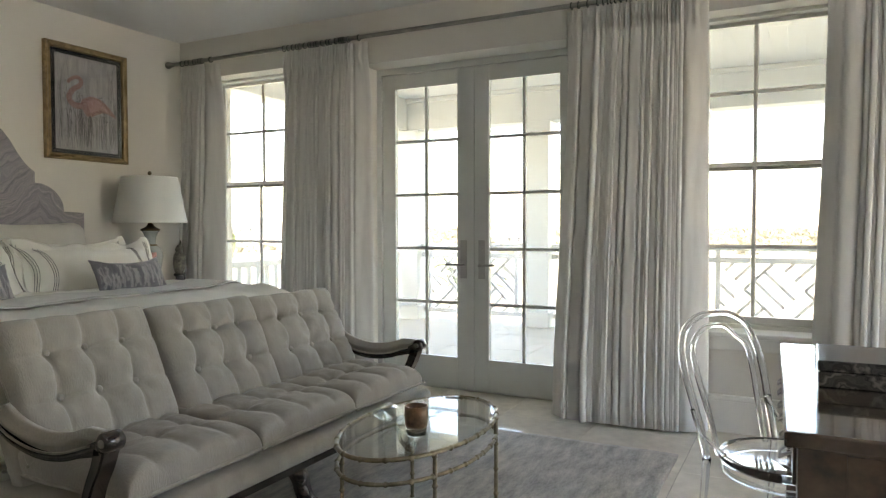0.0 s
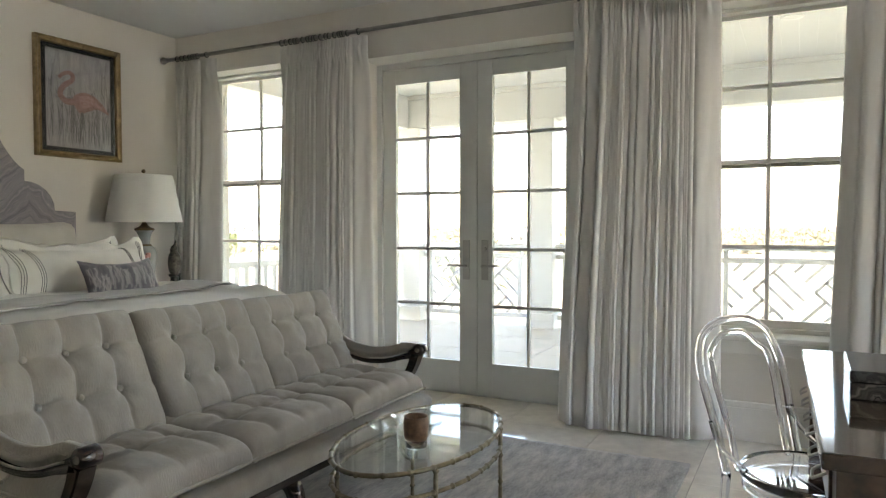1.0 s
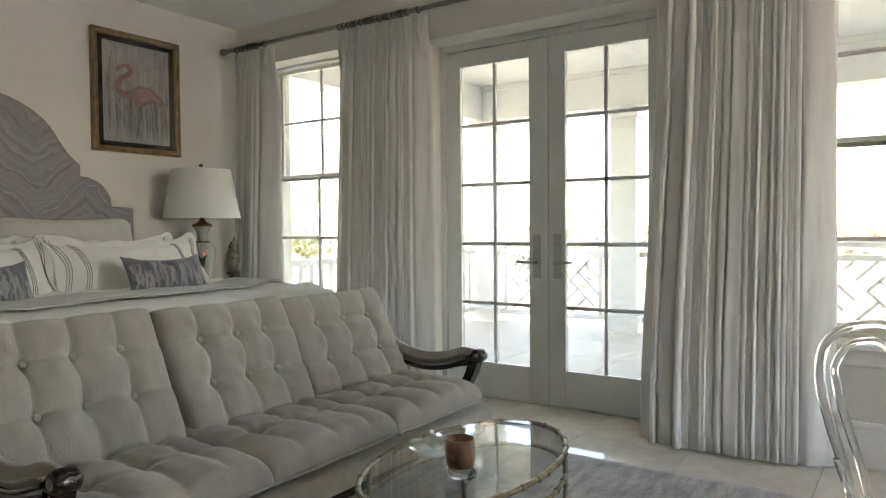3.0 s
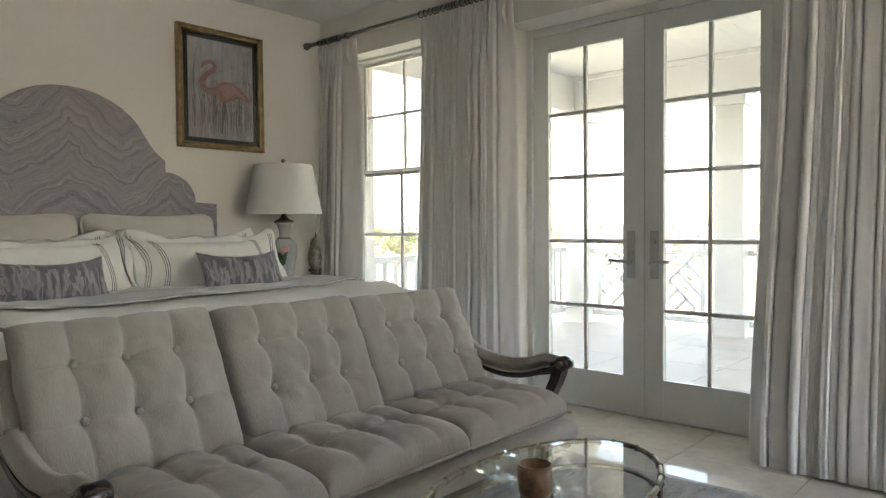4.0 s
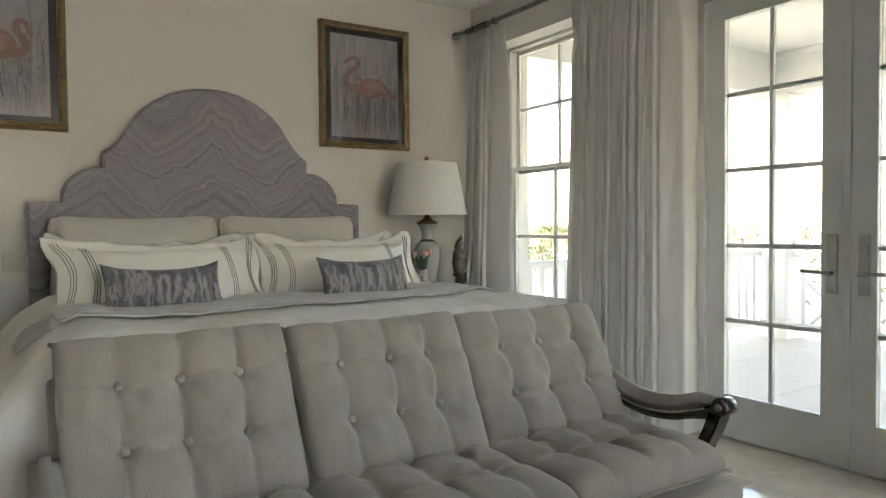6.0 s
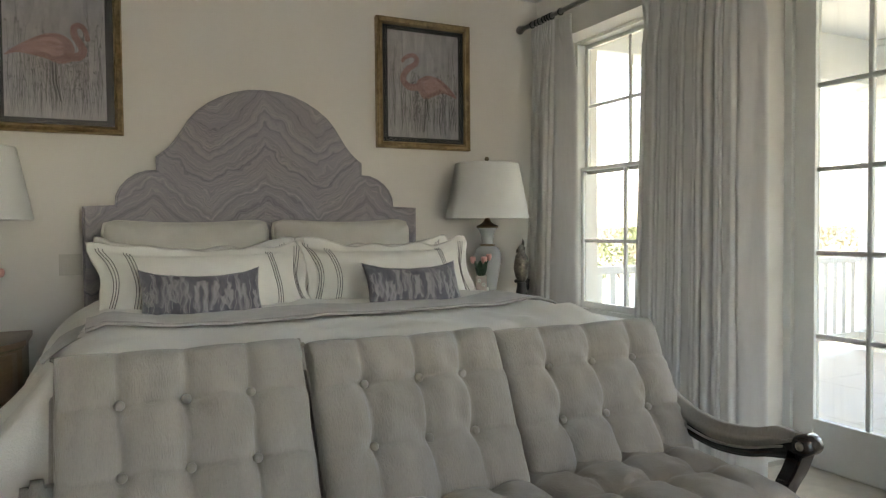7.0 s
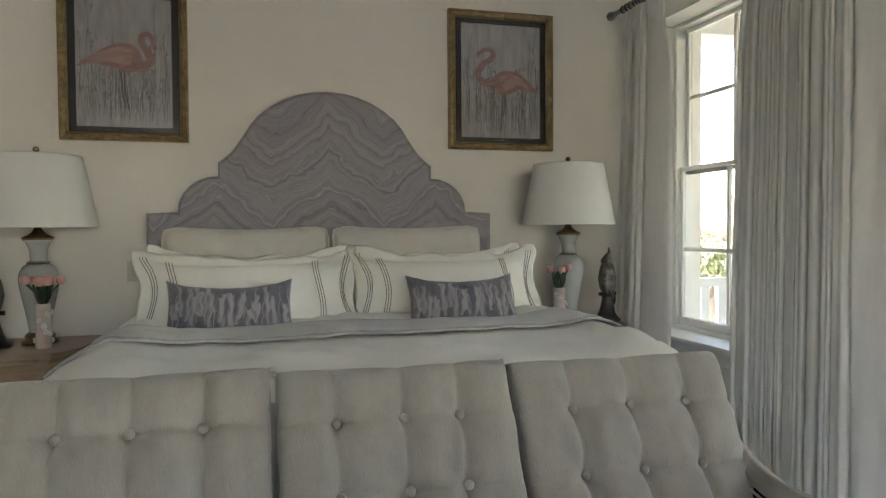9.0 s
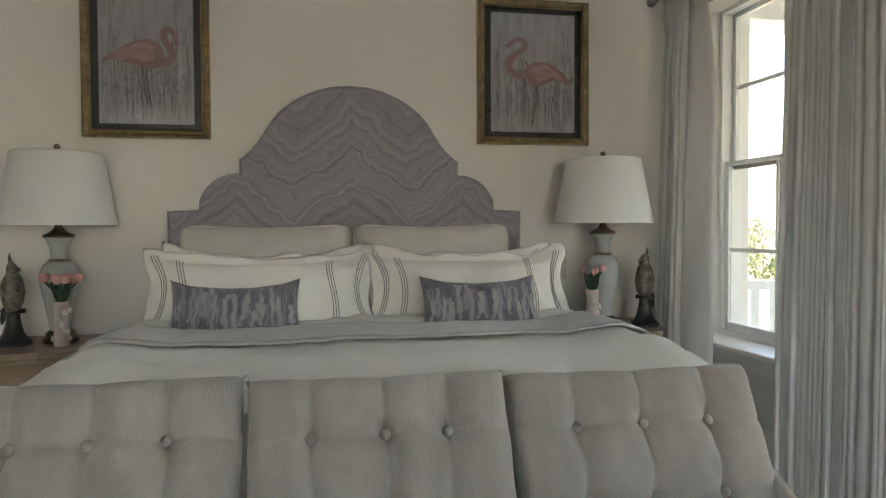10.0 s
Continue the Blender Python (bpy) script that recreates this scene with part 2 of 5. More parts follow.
def solid(name, bm, mat, label="", category="", kind="", group="", smooth=False):
    return tagged(new(name, finish(name, bm, mat, smooth)), label, category, group, kind)


def box(x0, x1, y0, y1, z0, z1, bevel=0.0, bm=None, segments=2):
    bm = bm or bmesh.new()
    m = Matrix.LocRotScale(((x0 + x1) / 2, (y0 + y1) / 2, (z0 + z1) / 2), None, (abs(x1 - x0), abs(y1 - y0), abs(z1 - z0)))
    r = bmesh.ops.create_cube(bm, size=1, matrix=m)
    if bevel:
        ed = list({e for v in r["verts"] for e in v.link_edges})
        bmesh.ops.bevel(bm, geom=ed, offset=bevel, segments=segments, affect='EDGES', profile=0.5)
    return bm


def beam(p, q, w, h, up=(0, 0, 1), bm=None):
    """A bar of section w x h from p to q."""
    bm = bm or bmesh.new()
    p, q = Vector(p), Vector(q)
    d = (q - p).normalized()
    s = d.cross(Vector(up)).normalized()
    u = s.cross(d)
    vs = [[bm.verts.new(c + s * a * w / 2 + u * b * h / 2) for a, b in ((-1, -1), (1, -1), (1, 1), (-1, 1))] for c in (p, q)]
    for i in range(4):
        bm.faces.new((vs[0][i], vs[0][(i + 1) % 4], vs[1][(i + 1) % 4], vs[1][i]))
    bm.faces.new(vs[0][::-1])
    bm.faces.new(vs[1])
    return bm


def lathe(profile, centre, steps=32, bm=None, closed=True):
    bm = bm or bmesh.new()
    rings = []
    for r, z in profile:
        rings.append([bm.verts.new((centre[0] + r * math.cos(2 * math.pi * i / steps), centre[1] + r * math.sin(2 * math.pi * i / steps), centre[2] + z)) for i in range(steps)])
    for a, b in zip(rings, rings[1:]):
        for i in range(steps):
            bm.faces.new((a[i], a[(i + 1) % steps], b[(i + 1) % steps], b[i]))
    if closed:
        bm.faces.new(rings[0][::-1])
        bm.faces.new(rings[-1])
    return bm


def tube(points, radius, steps=10, bm=None, loop=False, flat=1.0):
    """A round bar through points; radius is a number or one for each point."""
    bm = bm or bmesh.new()
    pts = [Vector(p) for p in points]
    n = len(pts)
    rings, side = [], None
    for i, p in enumerate(pts):
        a = pts[(i - 1) % n] if loop or i else pts[0]
        b = pts[(i + 1) % n] if loop or i < n - 1 else pts[-1]
        d = (b - a).normalized()
        if side is None:
            side = d.cross(Vector((0.13, 0.07, 1)) if abs(d.z) < 0.9 else Vector((1, 0, 0))).normalized()
        side = (side - d * side.dot(d)).normalized()
        up = d.cross(side)
        r = radius if isinstance(radius, (int, float)) else radius[i]
        rings.append([bm.verts.new(p + side * r * math.cos(2 * math.pi * k / steps) + up * r * flat * math.sin(2 * math.pi * k / steps)) for k in range(steps)])
    for i in range(n if loop else n - 1):
        a, b = rings[i], rings[(i + 1) % n]
        off = 0
        if loop and i == n - 1:
            off = min(range(steps), key=lambda o: (a[0].co - b[o].co).length)
        for k in range(steps):
            bm.faces.new((a[k], a[(k + 1) % steps], b[(k + 1 + off) % steps], b[(k + off) % steps]))
    if not loop:
        bm.faces.new(rings[0][::-1])
        bm.faces.new(rings[-1])
    return bm


def curve(points, per=8, loop=False):
    """Smooth points through the given ones."""
    pts = [Vector(p) for p in points]
    n = len(pts)
    out = []
    for i in range(n if loop else n - 1):
        g = (lambda k: pts[k % n]) if loop else (lambda k: pts[max(0, min(n - 1, k))])
        a, b, c, d = g(i - 1), g(i), g(i + 1), g(i + 2)
        for j in range(per):
            t = j / per
            out.append(0.5 * (2 * b + (c - a) * t + (2 * a - 5 * b + 4 * c - d) * t * t + (3 * b - a - 3 * c + d) * t ** 3))
    if not loop:
        out.append(pts[-1])
    return out


def plate(outline, lift, bm=None, bevel=0.0):
    """A flat outline (world points) thickened by the vector lift."""
    bm = bm or bmesh.new()
    lift = Vector(lift)
    a = [bm.verts.new(Vector(p)) for p in outline]
    b = [bm.verts.new(Vector(p) + lift) for p in outline]
    n = len(a)
    bm.faces.new(a[::-1])
    bm.faces.new(b)
    for i in range(n):
        bm.faces.new((a[i], a[(i + 1) % n], b[(i + 1) % n], b[i]))
    if bevel:
        bmesh.ops.bevel(bm, geom=[e for e in bm.edges if len({v in a for v in e.verts}) == 1], offset=bevel, segments=2, affect='EDGES')
    return bm


def strap(path, widths, y0, y1, bevel=0.006):
    """A bent board: a path in x and z with a width at each point, thick from y0 to y1."""
    pts = [Vector((x, 0, z)) for x, z in path]
    left, right = [], []
    for i, p in enumerate(pts):
        d = (pts[min(i + 1, len(pts) - 1)] - pts[max(i - 1, 0)]).normalized()
        s = Vector((-d.z, 0, d.x)) * widths[i] / 2
        left.append(p + s)
        right.append(p - s)
    bm = bmesh.new()
    rows = [[bm.verts.new((q.x, y, q.z)) for q, y in ((l, y0), (r, y0), (r, y1), (l, y1))] for l, r in zip(left, right)]
    for a, b in zip(rows, rows[1:]):
        for k in range(4):
            bm.faces.new((a[k], a[(k + 1) % 4], b[(k + 1) % 4], b[k]))
    bm.faces.new(rows[0][::-1])
    bm.faces.new(rows[-1])
    if bevel:
        bm.normal_update()
        ed = [e for e in bm.edges if len(e.link_faces) == 2 and e.link_faces[0].normal.dot(e.link_faces[1].normal) < 0.5]
        bmesh.ops.bevel(bm, geom=ed, offset=bevel, segments=2, affect='EDGES')
    return bm


def ease(a, b, v):
    t = max(0.0, min(1.0, (v - a) / (b - a)))
    return t * t * (3 - 2 * t)


# ---- the room ----
# the unseen east wall X1 is set back so its added light spreads evenly
X0, X1, Y0, Y1, TOP = -4.80, 4.8, -2.6, 4.64, 2.84   # faces of the walls; the ceiling
DY = 4.882                                          # plane of the doors
# the last of these openings is never in view, added for more daylight
OPEN = [(-4.56, -3.58, 0.60, 2.51), (-2.905, -1.265, 0.0, 2.455), (-0.67, 0.312, 0.60, 2.51), (1.20, 3.05, 0.0, 2.455)]

bm = bmesh.new()
edges = [X0 - 0.2] + [v for o in OPEN for v in o[:2]] + [X1 + 0.2]
for a, b in zip(edges[::2], edges[1::2]):
    box(a, b, Y1, 5.0, -0.3, TOP + 0.3, bm=bm)
for a, b, z0, z1 in OPEN:
    box(a, b, Y1, 5.0, z1, TOP + 0.3, bm=bm)
    if z0:
        box(a, b, Y1, 5.0, -0.3, z0, bm=bm)
solid("wall_north", bm, M_WALL, "cream painted plaster wall with deep window and door reveals", "wall", "structure")
solid("wall_west", box(X0 - 0.2, X0, Y0 - 0.2, Y1, -0.3, TOP + 0.3), M_WALL, "cream painted plaster wall behind the bed", "wall", "structure")
solid("wall_south", box(X0, X1, Y0 - 0.2, Y0, -0.3, TOP + 0.3), M_WALL, "plain cream painted plaster wall", "wall", "structure")
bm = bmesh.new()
EAST_FILL = (1.7, 3.9, 0.5, 2.5)   # unseen opening added in the east wall to let in fill light
for a, b, c, d in ((Y0 - 0.2, EAST_FILL[0], -0.3, TOP + 0.3), (EAST_FILL[1], Y1, -0.3, TOP + 0.3), (EAST_FILL[0], EAST_FILL[1], EAST_FILL[3], TOP + 0.3), (EAST_FILL[0], EAST_FILL[1], -0.3, EAST_FILL[2])):
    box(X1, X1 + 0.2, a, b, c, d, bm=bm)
solid("wall_east", bm, M_WALL, "plain cream painted plaster wall with an unseen opening added for fill light", "wall", "structure")
solid("ceiling", box(X0, X1, Y0, Y1, TOP, TOP + 0.2), M_CEIL, "pale blue-grey painted ceiling", "ceiling", "structure")
floor = solid("floor", box(X0, X1, Y0, Y1 + 0.36, -0.2, -0.006), M_GROUT, "polished cream marble tile floor with fine joints", "floor", "structure")


def board_run(name, x0, x1, label):
    bm = bmesh.new()
    box(x0, x1, Y1 - 0.018, Y1 - 0.001, 0.0, 0.19, 0.003, bm)
    box(x0, x1, Y1 - 0.026, Y1 - 0.001, 0.19, 0.225, 0.006, bm)
    return solid(name, bm, M_TRIM, label, "baseboard", "structure")


for a, b in ((X0 + 0.02, -2.905), (-1.265, 1.20)):
    board_run("baseboard", a, b, "tall white painted baseboard with a moulded cap")
bm = bmesh.new()
for a, b in ((Y0, Y1),):
    box(X0 + 0.001, X0 + 0.018, a, b, 0.0, 0.19, 0.003, bm)
    box(X0 + 0.001, X0 + 0.026, a, b, 0.19, 0.225, 0.006, bm)
solid("baseboard", bm, M_TRIM, "tall white painted baseboard with a moulded cap", "baseboard", "structure")


def pane(parent, x0, x1, z0, z1, y):
    ob = part("pane", box(x0, x1, y - 0.002, y + 0.002, z0, z1), M_PANE, parent)
    ob.visible_shadow = False
    return ob


def sash(parent, x0, x1, z0, z1, y, cross, label):
    """A sash of two by two panes; cross is the height of its muntin."""
    fr = 0.030
    bm = bmesh.new()
    box(x0, x0 + fr, y - 0.018, y + 0.018, z0, z1, 0.003, bm)
    box(x1 - fr, x1, y - 0.018, y + 0.018, z0, z1, 0.003, bm)
    box(x0 + fr, x1 - fr, y - 0.0185, y + 0.0185, z0, z0 + 0.045, 0.003, bm)
    box(x0 + fr, x1 - fr, y - 0.0185, y + 0.0185, z1 - 0.026, z1, 0.003, bm)
    s = part("sash", bm, M_TRIM, parent, label)
    xm = (x0 + x1) / 2
    part("muntin", box(xm - 0.0125, xm + 0.0125, y - 0.012, y + 0.012, z0 + 0.045, z1 - 0.026, 0.007), M_TRIM, s)
    part("muntin", box(x0 + fr, x1 - fr, y - 0.011, y + 0.011, cross - 0.0125, cross + 0.0125, 0.007), M_TRIM, s)
    for a, b in ((x0 + fr, xm - 0.0125), (xm + 0.0125, x1 - fr)):
        for c, d in ((z0 + 0.045, cross - 0.0125), (cross + 0.0125, z1 - 0.026)):
            pane(s, a, b, c, d, y)


def window(name, x0, x1):
    w = thing(name, ((x0 + x1) / 2, 4.86, 0.6), "white painted double-hung sash window with eight panes", "window", kind="structure")
    bm = bmesh.new()
    for a, b, c, d in ((x0, x0 + 0.032, 0.60, 2.51), (x1 - 0.032, x1, 0.60, 2.51), (x0 + 0.032, x1 - 0.032, 2.488, 2.51), (x0 + 0.032, x1 - 0.032, 0.60, 0.63)):
        box(a, b, 4.80, 4.93, c, d, 0.003, bm)
    part("window_frame", bm, M_TRIM, w)
    sash(w, x0 + 0.033, x1 - 0.033, 1.575, 2.487, 4.885, 2.055, "upper sash")
    sash(w, x0 + 0.033, x1 - 0.033, 0.631, 1.622, 4.842, 1.105, "lower sash")
    part("window_sill", box(x0 - 0.05, x1 + 0.05, 4.575, 4.80, 0.575, 0.605, 0.008), M_TRIM, w)
    part("apron", box(x0 - 0.03, x1 + 0.03, 4.612, 4.639, 0.495, 0.574, 0.006), M_TRIM, w)
    return w


window("window_1", *OPEN[0][:2])
window("window_2", *OPEN[2][:2])


def door_leaf(name, x0, x1, g0, g1, hinge_left, label):
    """A glazed leaf from x0 to x1 with ten panes between g0 and g1."""
    d = thing(name, ((x0 + x1) / 2, DY + 0.02, 0.01), label, "door", kind="structure")
    z0, z1, y0, y1 = 0.246, 2.295, DY, DY + 0.045
    bm = bmesh.new()
    box(x0, g0, y0, y1, 0.012, 2.405, 0.003, bm)
    box(g1, x1, y0, y1, 0.012, 2.405, 0.003, bm)
    box(g0, g1, y0 + 0.0005, y1 - 0.0005, 0.012, z0, 0.003, bm)
    box(g0, g1, y0 + 0.0005, y1 - 0.0005, z1, 2.405, 0.003, bm)
    part("leaf_frame", bm, M_DOOR, d)
    xm, st = (g0 + g1) / 2, (z1 - z0) / 5
    part("muntin", box(xm - 0.0125, xm + 0.0125, y0 + 0.008, y1 - 0.010, z0, z1, 0.007), M_DOOR, d)
    for i in range(5):
        if i:
            part("muntin", box(g0, g1, y0 + 0.009, y1 - 0.011, z0 + i * st - 0.0125, z0 + i * st + 0.0125, 0.007), M_DOOR, d)
        for a, b in ((g0, xm - 0.0125), (xm + 0.0125, g1)):
            pane(d, a, b, z0 + i * st + (0.0125 if i else 0), z0 + (i + 1) * st - (0.0125 if i < 4 else 0), y0 + 0.022)
    hx = (g1 + 0.055) if hinge_left else (g0 - 0.055)
    s = -1 if hinge_left else 1
    pl = part("handle_plate", box(hx - 0.026, hx + 0.026, y0 - 0.008, y0 - 0.0005, 0.845, 1.13, 0.002), M_NICKEL, d, "tall brushed nickel plate")
    bm = tube([(hx, y0 - 0.006, 0.945), (hx, y0 - 0.055, 0.945)], 0.011)
    tube(curve([(hx, y0 - 0.052, 0.945), (hx + s * 0.03, y0 - 0.06, 0.948), (hx + s * 0.12, y0 - 0.06, 0.952)], 4), 0.0095, bm=bm)
    part("lever", bm, M_NICKEL, pl, "brushed nickel lever handle", True)
    if not hinge_left:
        bm = lathe([(0.0, 0), (0.016, 0), (0.016, 0.012), (0.0, 0.012)], (0, 0, 0), 16, closed=False)
        bm.transform(Matrix.Translation((hx, y0 - 0.008, 1.065)) @ Matrix.Rotation(radians(90), 4, 'X'))
        box(hx - 0.018, hx + 0.018, y0 - 0.03, y0 - 0.02, 1.06, 1.07, 0.003, bm)
        part("thumb_turn", bm, M_NICKEL, pl)
    return d


bm = bmesh.new()
for a, b, c, d in ((-2.905, -2.862, 0.0, 2.455), (-1.310, -1.265, 0.0, 2.455), (-2.862, -1.310, 2.407, 2.455)):
    box(a, b, 4.86, 4.97, c, d, 0.003, bm)
box(-2.862, -1.310, 4.90, 4.97, 0.0, 0.011, bm=bm)
solid("trim", bm, M_DOOR, "pale grey-white painted door frame", "door frame", "structure")
door_leaf("door_1", -2.860, -2.089, -2.748, -2.213, True, "closed pale grey glazed french door with ten panes")
door_leaf("door_2", -2.085, -1.312, -1.955, -1.420, False, "closed pale grey glazed french door with ten panes and thumb turn")
# the astragal between the leaves
solid("trim", box(-2.105, -2.069, DY - 0.012, DY - 0.001, 0.014, 2.403, 0.003), M_DOOR, "narrow painted meeting strip of the french doors", "door strip", "structure")
# an unseen glazed opening added further along the wall to brighten the room
o = OPEN[3]
w = thing("fill_window_north", ((o[0] + o[1]) / 2, 4.9, 0), "white framed tall glazed opening, unseen, added to bring in daylight", "window", kind="structure")
bm = bmesh.new()
for a, b, c, d in ((o[0], o[0] + 0.07, 0, 2.455), (o[1] - 0.07, o[1], 0, 2.455), (o[0] + 0.07, o[1] - 0.07, 2.37, 2.455), (o[0] + 0.07, o[1] - 0.07, 0, 0.2)):
    box(a, b, 4.86, 4.93, c, d, 0.003, bm)
part("window_frame", bm, M_TRIM, w)
pane(w, o[0] + 0.07, o[1] - 0.07, 0.2, 2.37, 4.9)
# the frame of the added, unseen east opening
w = thing("fill_window_east", (X1 + 0.1, (EAST_FILL[0] + EAST_FILL[1]) / 2, EAST_FILL[2]), "white framed wide open window, unseen, added for fill light", "window", kind="structure")
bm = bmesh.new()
for a, b, c, d in ((EAST_FILL[0], EAST_FILL[0] + 0.05, EAST_FILL[2], EAST_FILL[3]), (EAST_FILL[1] - 0.05, EAST_FILL[1], EAST_FILL[2], EAST_FILL[3]), (EAST_FILL[0] + 0.05, EAST_FILL[1] - 0.05, EAST_FILL[3] - 0.05, EAST_FILL[3]), (EAST_FILL[0] + 0.05, EAST_FILL[1] - 0.05, EAST_FILL[2], EAST_FILL[2] + 0.05)):
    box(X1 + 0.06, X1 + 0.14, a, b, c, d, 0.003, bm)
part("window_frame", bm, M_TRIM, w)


# ---- the porch and what lies outside ----
PX0, PX1, PY = -4.85, 5.2, 8.60
porch = solid("floor_porch", box(PX0 - 0.2, PX1 + 0.2, 5.0, PY + 0.25, -0.35, -0.045), M_GROUT, "pale stone paved porch floor", "floor", "structure")
bm = bmesh.new()
x = PX0 + 0.15
while x < PX1:
    box(x, min(x + 0.1495, PX1), 5.0, PY - 0.14, 2.95, 3.0, 0.0012, bm, 1)
    x += 0.15
solid("ceiling_porch", bm, M_PORCH, "white tongue-and-groove board porch ceiling", "ceiling", "structure")
bm = bmesh.new()
box(PX0 - 0.15, PX1 + 0.15, PY - 0.15, PY + 0.15, 2.53, 3.05, 0.01, bm)
box(PX0 - 0.15, PX1 + 0.15, PY - 0.19, PY - 0.15, 2.89, 2.95, 0.01, bm)
box(PX0 - 0.15, PX0 + 0.15, 5.0, PY - 0.15, 2.53, 3.05, 0.01, bm)
box(PX1 - 0.15, PX1 + 0.15, 5.0, PY - 0.15, 2.53, 3.05, 0.01, bm)
solid("porch_beam", bm, M_PORCH, "white painted deep porch beam with a cornice", "beam", "structure")
solid("porch_roof", box(PX0 - 0.5, PX1 + 0.5, 5.0, PY + 0.6, 3.06, 3.2), M_ROOF, "flat grey porch roof", "roof", "structure")


def column(x, y):
    c = thing("porch_column", (x, y, -0.045), "square white painted porch column with plain cap", "column", "porch columns")
    part("shaft", box(x - 0.15, x + 0.15, y - 0.15, y + 0.15, 0.16, 2.40, 0.008), M_PORCH, c)
    part("base", box(x - 0.18, x + 0.18, y - 0.18, y + 0.18, -0.045, 0.16, 0.01), M_PORCH, c)
    part("cap", box(x - 0.18, x + 0.18, y - 0.18, y + 0.18, 2.40, 2.53, 0.012), M_PORCH, c)


COLS = [PX0 + 0.15, -2.85, -1.02, 0.81, 2.64, 5.05]
for x in COLS:
    column(x, PY)


def fret_panel(x0, x1, y):
    r = thing("porch_railing", ((x0 + x1) / 2, y, 0.1), "white painted lattice railing panel in a basket pattern", "railing", "front porch railings")
    z0, z1 = 0.10, 0.85
    part("handrail", box(x0, x1, y - 0.045, y + 0.045, 0.955, 1.005, 0.008), M_PORCH, r)
    for z in (z0, z1):
        part("rail", box(x0, x1, y - 0.03, y + 0.03, z - 0.03, z + 0.03, 0.006), M_PORCH, r)
    for x in (x0 + 0.11, x1 - 0.16):
        part("post", box(x - 0.025, x + 0.025, y - 0.032, y + 0.032, z0 + 0.03, 0.955), M_PORCH, r)
    h = 0.30
    a0, a1, c0, c1 = x0 + 0.135, x1 - 0.185, z0 + 0.03, z1 - 0.03

    def clip(p, q):
        t0, t1 = 0.0, 1.0
        d = (q[0] - p[0], q[1] - p[1])
        for k, lo, hi in ((0, a0, a1), (1, c0, c1)):
            u, v = (lo - p[k]) / d[k], (hi - p[k]) / d[k]
            t0, t1 = max(t0, min(u, v)), min(t1, max(u, v))
        return None if t1 - t0 < 0.08 else ((p[0] + d[0] * t0, p[1] + d[1] * t0), (p[0] + d[0] * t1, p[1] + d[1] * t1))
    for i in range(-6, 9):
        for j in range(-6, 9):
            cx, cz = a0 + 0.25 + (i + j) * h, c0 + 0.1 + (i - j) * h
            if not (a0 - 0.5 < cx < a1 + 0.5 and c0 - 0.5 < cz < c1 + 0.5):
                continue
            way = (1, 1) if (i + j) % 2 == 0 else (1, -1)
            side = (-way[1], way[0])
            for f in (-0.5, -1 / 6, 1 / 6):
                ox, oz = cx + side[0] * f * h, cz + side[1] * f * h
                seg = clip((ox - way[0] * h / 2, oz - way[1] * h / 2), (ox + way[0] * h / 2, oz + way[1] * h / 2))
                if seg:
                    (p, q) = seg
                    part("slat", beam((p[0], y, p[1]), (q[0], y, q[1]), 0.034, 0.036, up=(0, 1, 0)), M_PORCH, r)
    return r


for a, b in zip(COLS[:5], COLS[1:]):
    fret_panel(a + 0.16, b - 0.16, PY)
r = thing("porch_railing", (PX0, 6.8, 0.1), "white painted side porch railing with upright balusters", "railing")
for z in (0.12, 0.86):
    part("rail", box(PX0 - 0.035, PX0 + 0.035, 5.0, PY - 0.16, z - 0.03, z + 0.03, 0.006), M_PORCH, r)
y = 5.10
while y < PY - 0.2:
    part("baluster", box(PX0 - 0.022, PX0 + 0.022, y - 0.03, y + 0.03, 0.15, 0.83), M_PORCH, r)
    y += 0.135
for x, y in ((-3.6, 6.7), (-0.1, 6.8), (-1.8, 6.8)):
    c = thing("porch_downlight", (x, y, 2.95), "small round white recessed porch ceiling light, off", "ceiling light", "porch downlights")
    part("trim_ring", lathe([(0.05, -0.004), (0.085, -0.008), (0.09, -0.0005)], (x, y, 2.95), 24, closed=False), M_TRIM, c, smooth=True)
    part("lens", lathe([(0.0001, -0.002), (0.05, -0.004)], (x, y, 2.95), 24, closed=False), M_SHADE, c)

GZ = -4.2
bm = bmesh.new()
bmesh.ops.create_grid(bm, x_segments=70, y_segments=70, size=1500)
for v in bm.verts:
    d = v.co.length
    v.co.z = GZ + (1.6 * noise.noise(v.co * 0.02) if d > 60 else 0)
solid("ground", bm, M_GROUND, "sandy open ground with dry scrub reaching the horizon", "ground", "structure")


def clump(bm, c, r, h, count, leaf, rng):
    """A bush: many small tilted leaves within an uneven mound."""
    for _ in range(count):
        a, q = rng.uniform(0, 2 * math.pi), rng.uniform(0, 1) ** 0.5
        z = rng.uniform(0, 1) ** 0.7
        rad = r * q * math.sqrt(max(0.05, 1 - z * z * 0.9)) * rng.uniform(0.75, 1.1)
        p = Vector((c[0] + rad * math.cos(a), c[1] + rad * math.sin(a), c[2] + h * z))
        m = Euler((rng.uniform(0, 6.3), rng.uniform(0, 6.3), rng.uniform(0, 6.3))).to_matrix()
        s = leaf * rng.uniform(0.6, 1.4)
        vs = [bm.verts.new(p + m @ Vector(k) * s) for k in ((-1, 0, 0), (0, -0.5, 0.1), (1, 0, 0), (0, 0.5, 0.1))]
        bm.faces.new(vs)


rng = random.Random(5)
bm = bmesh.new()
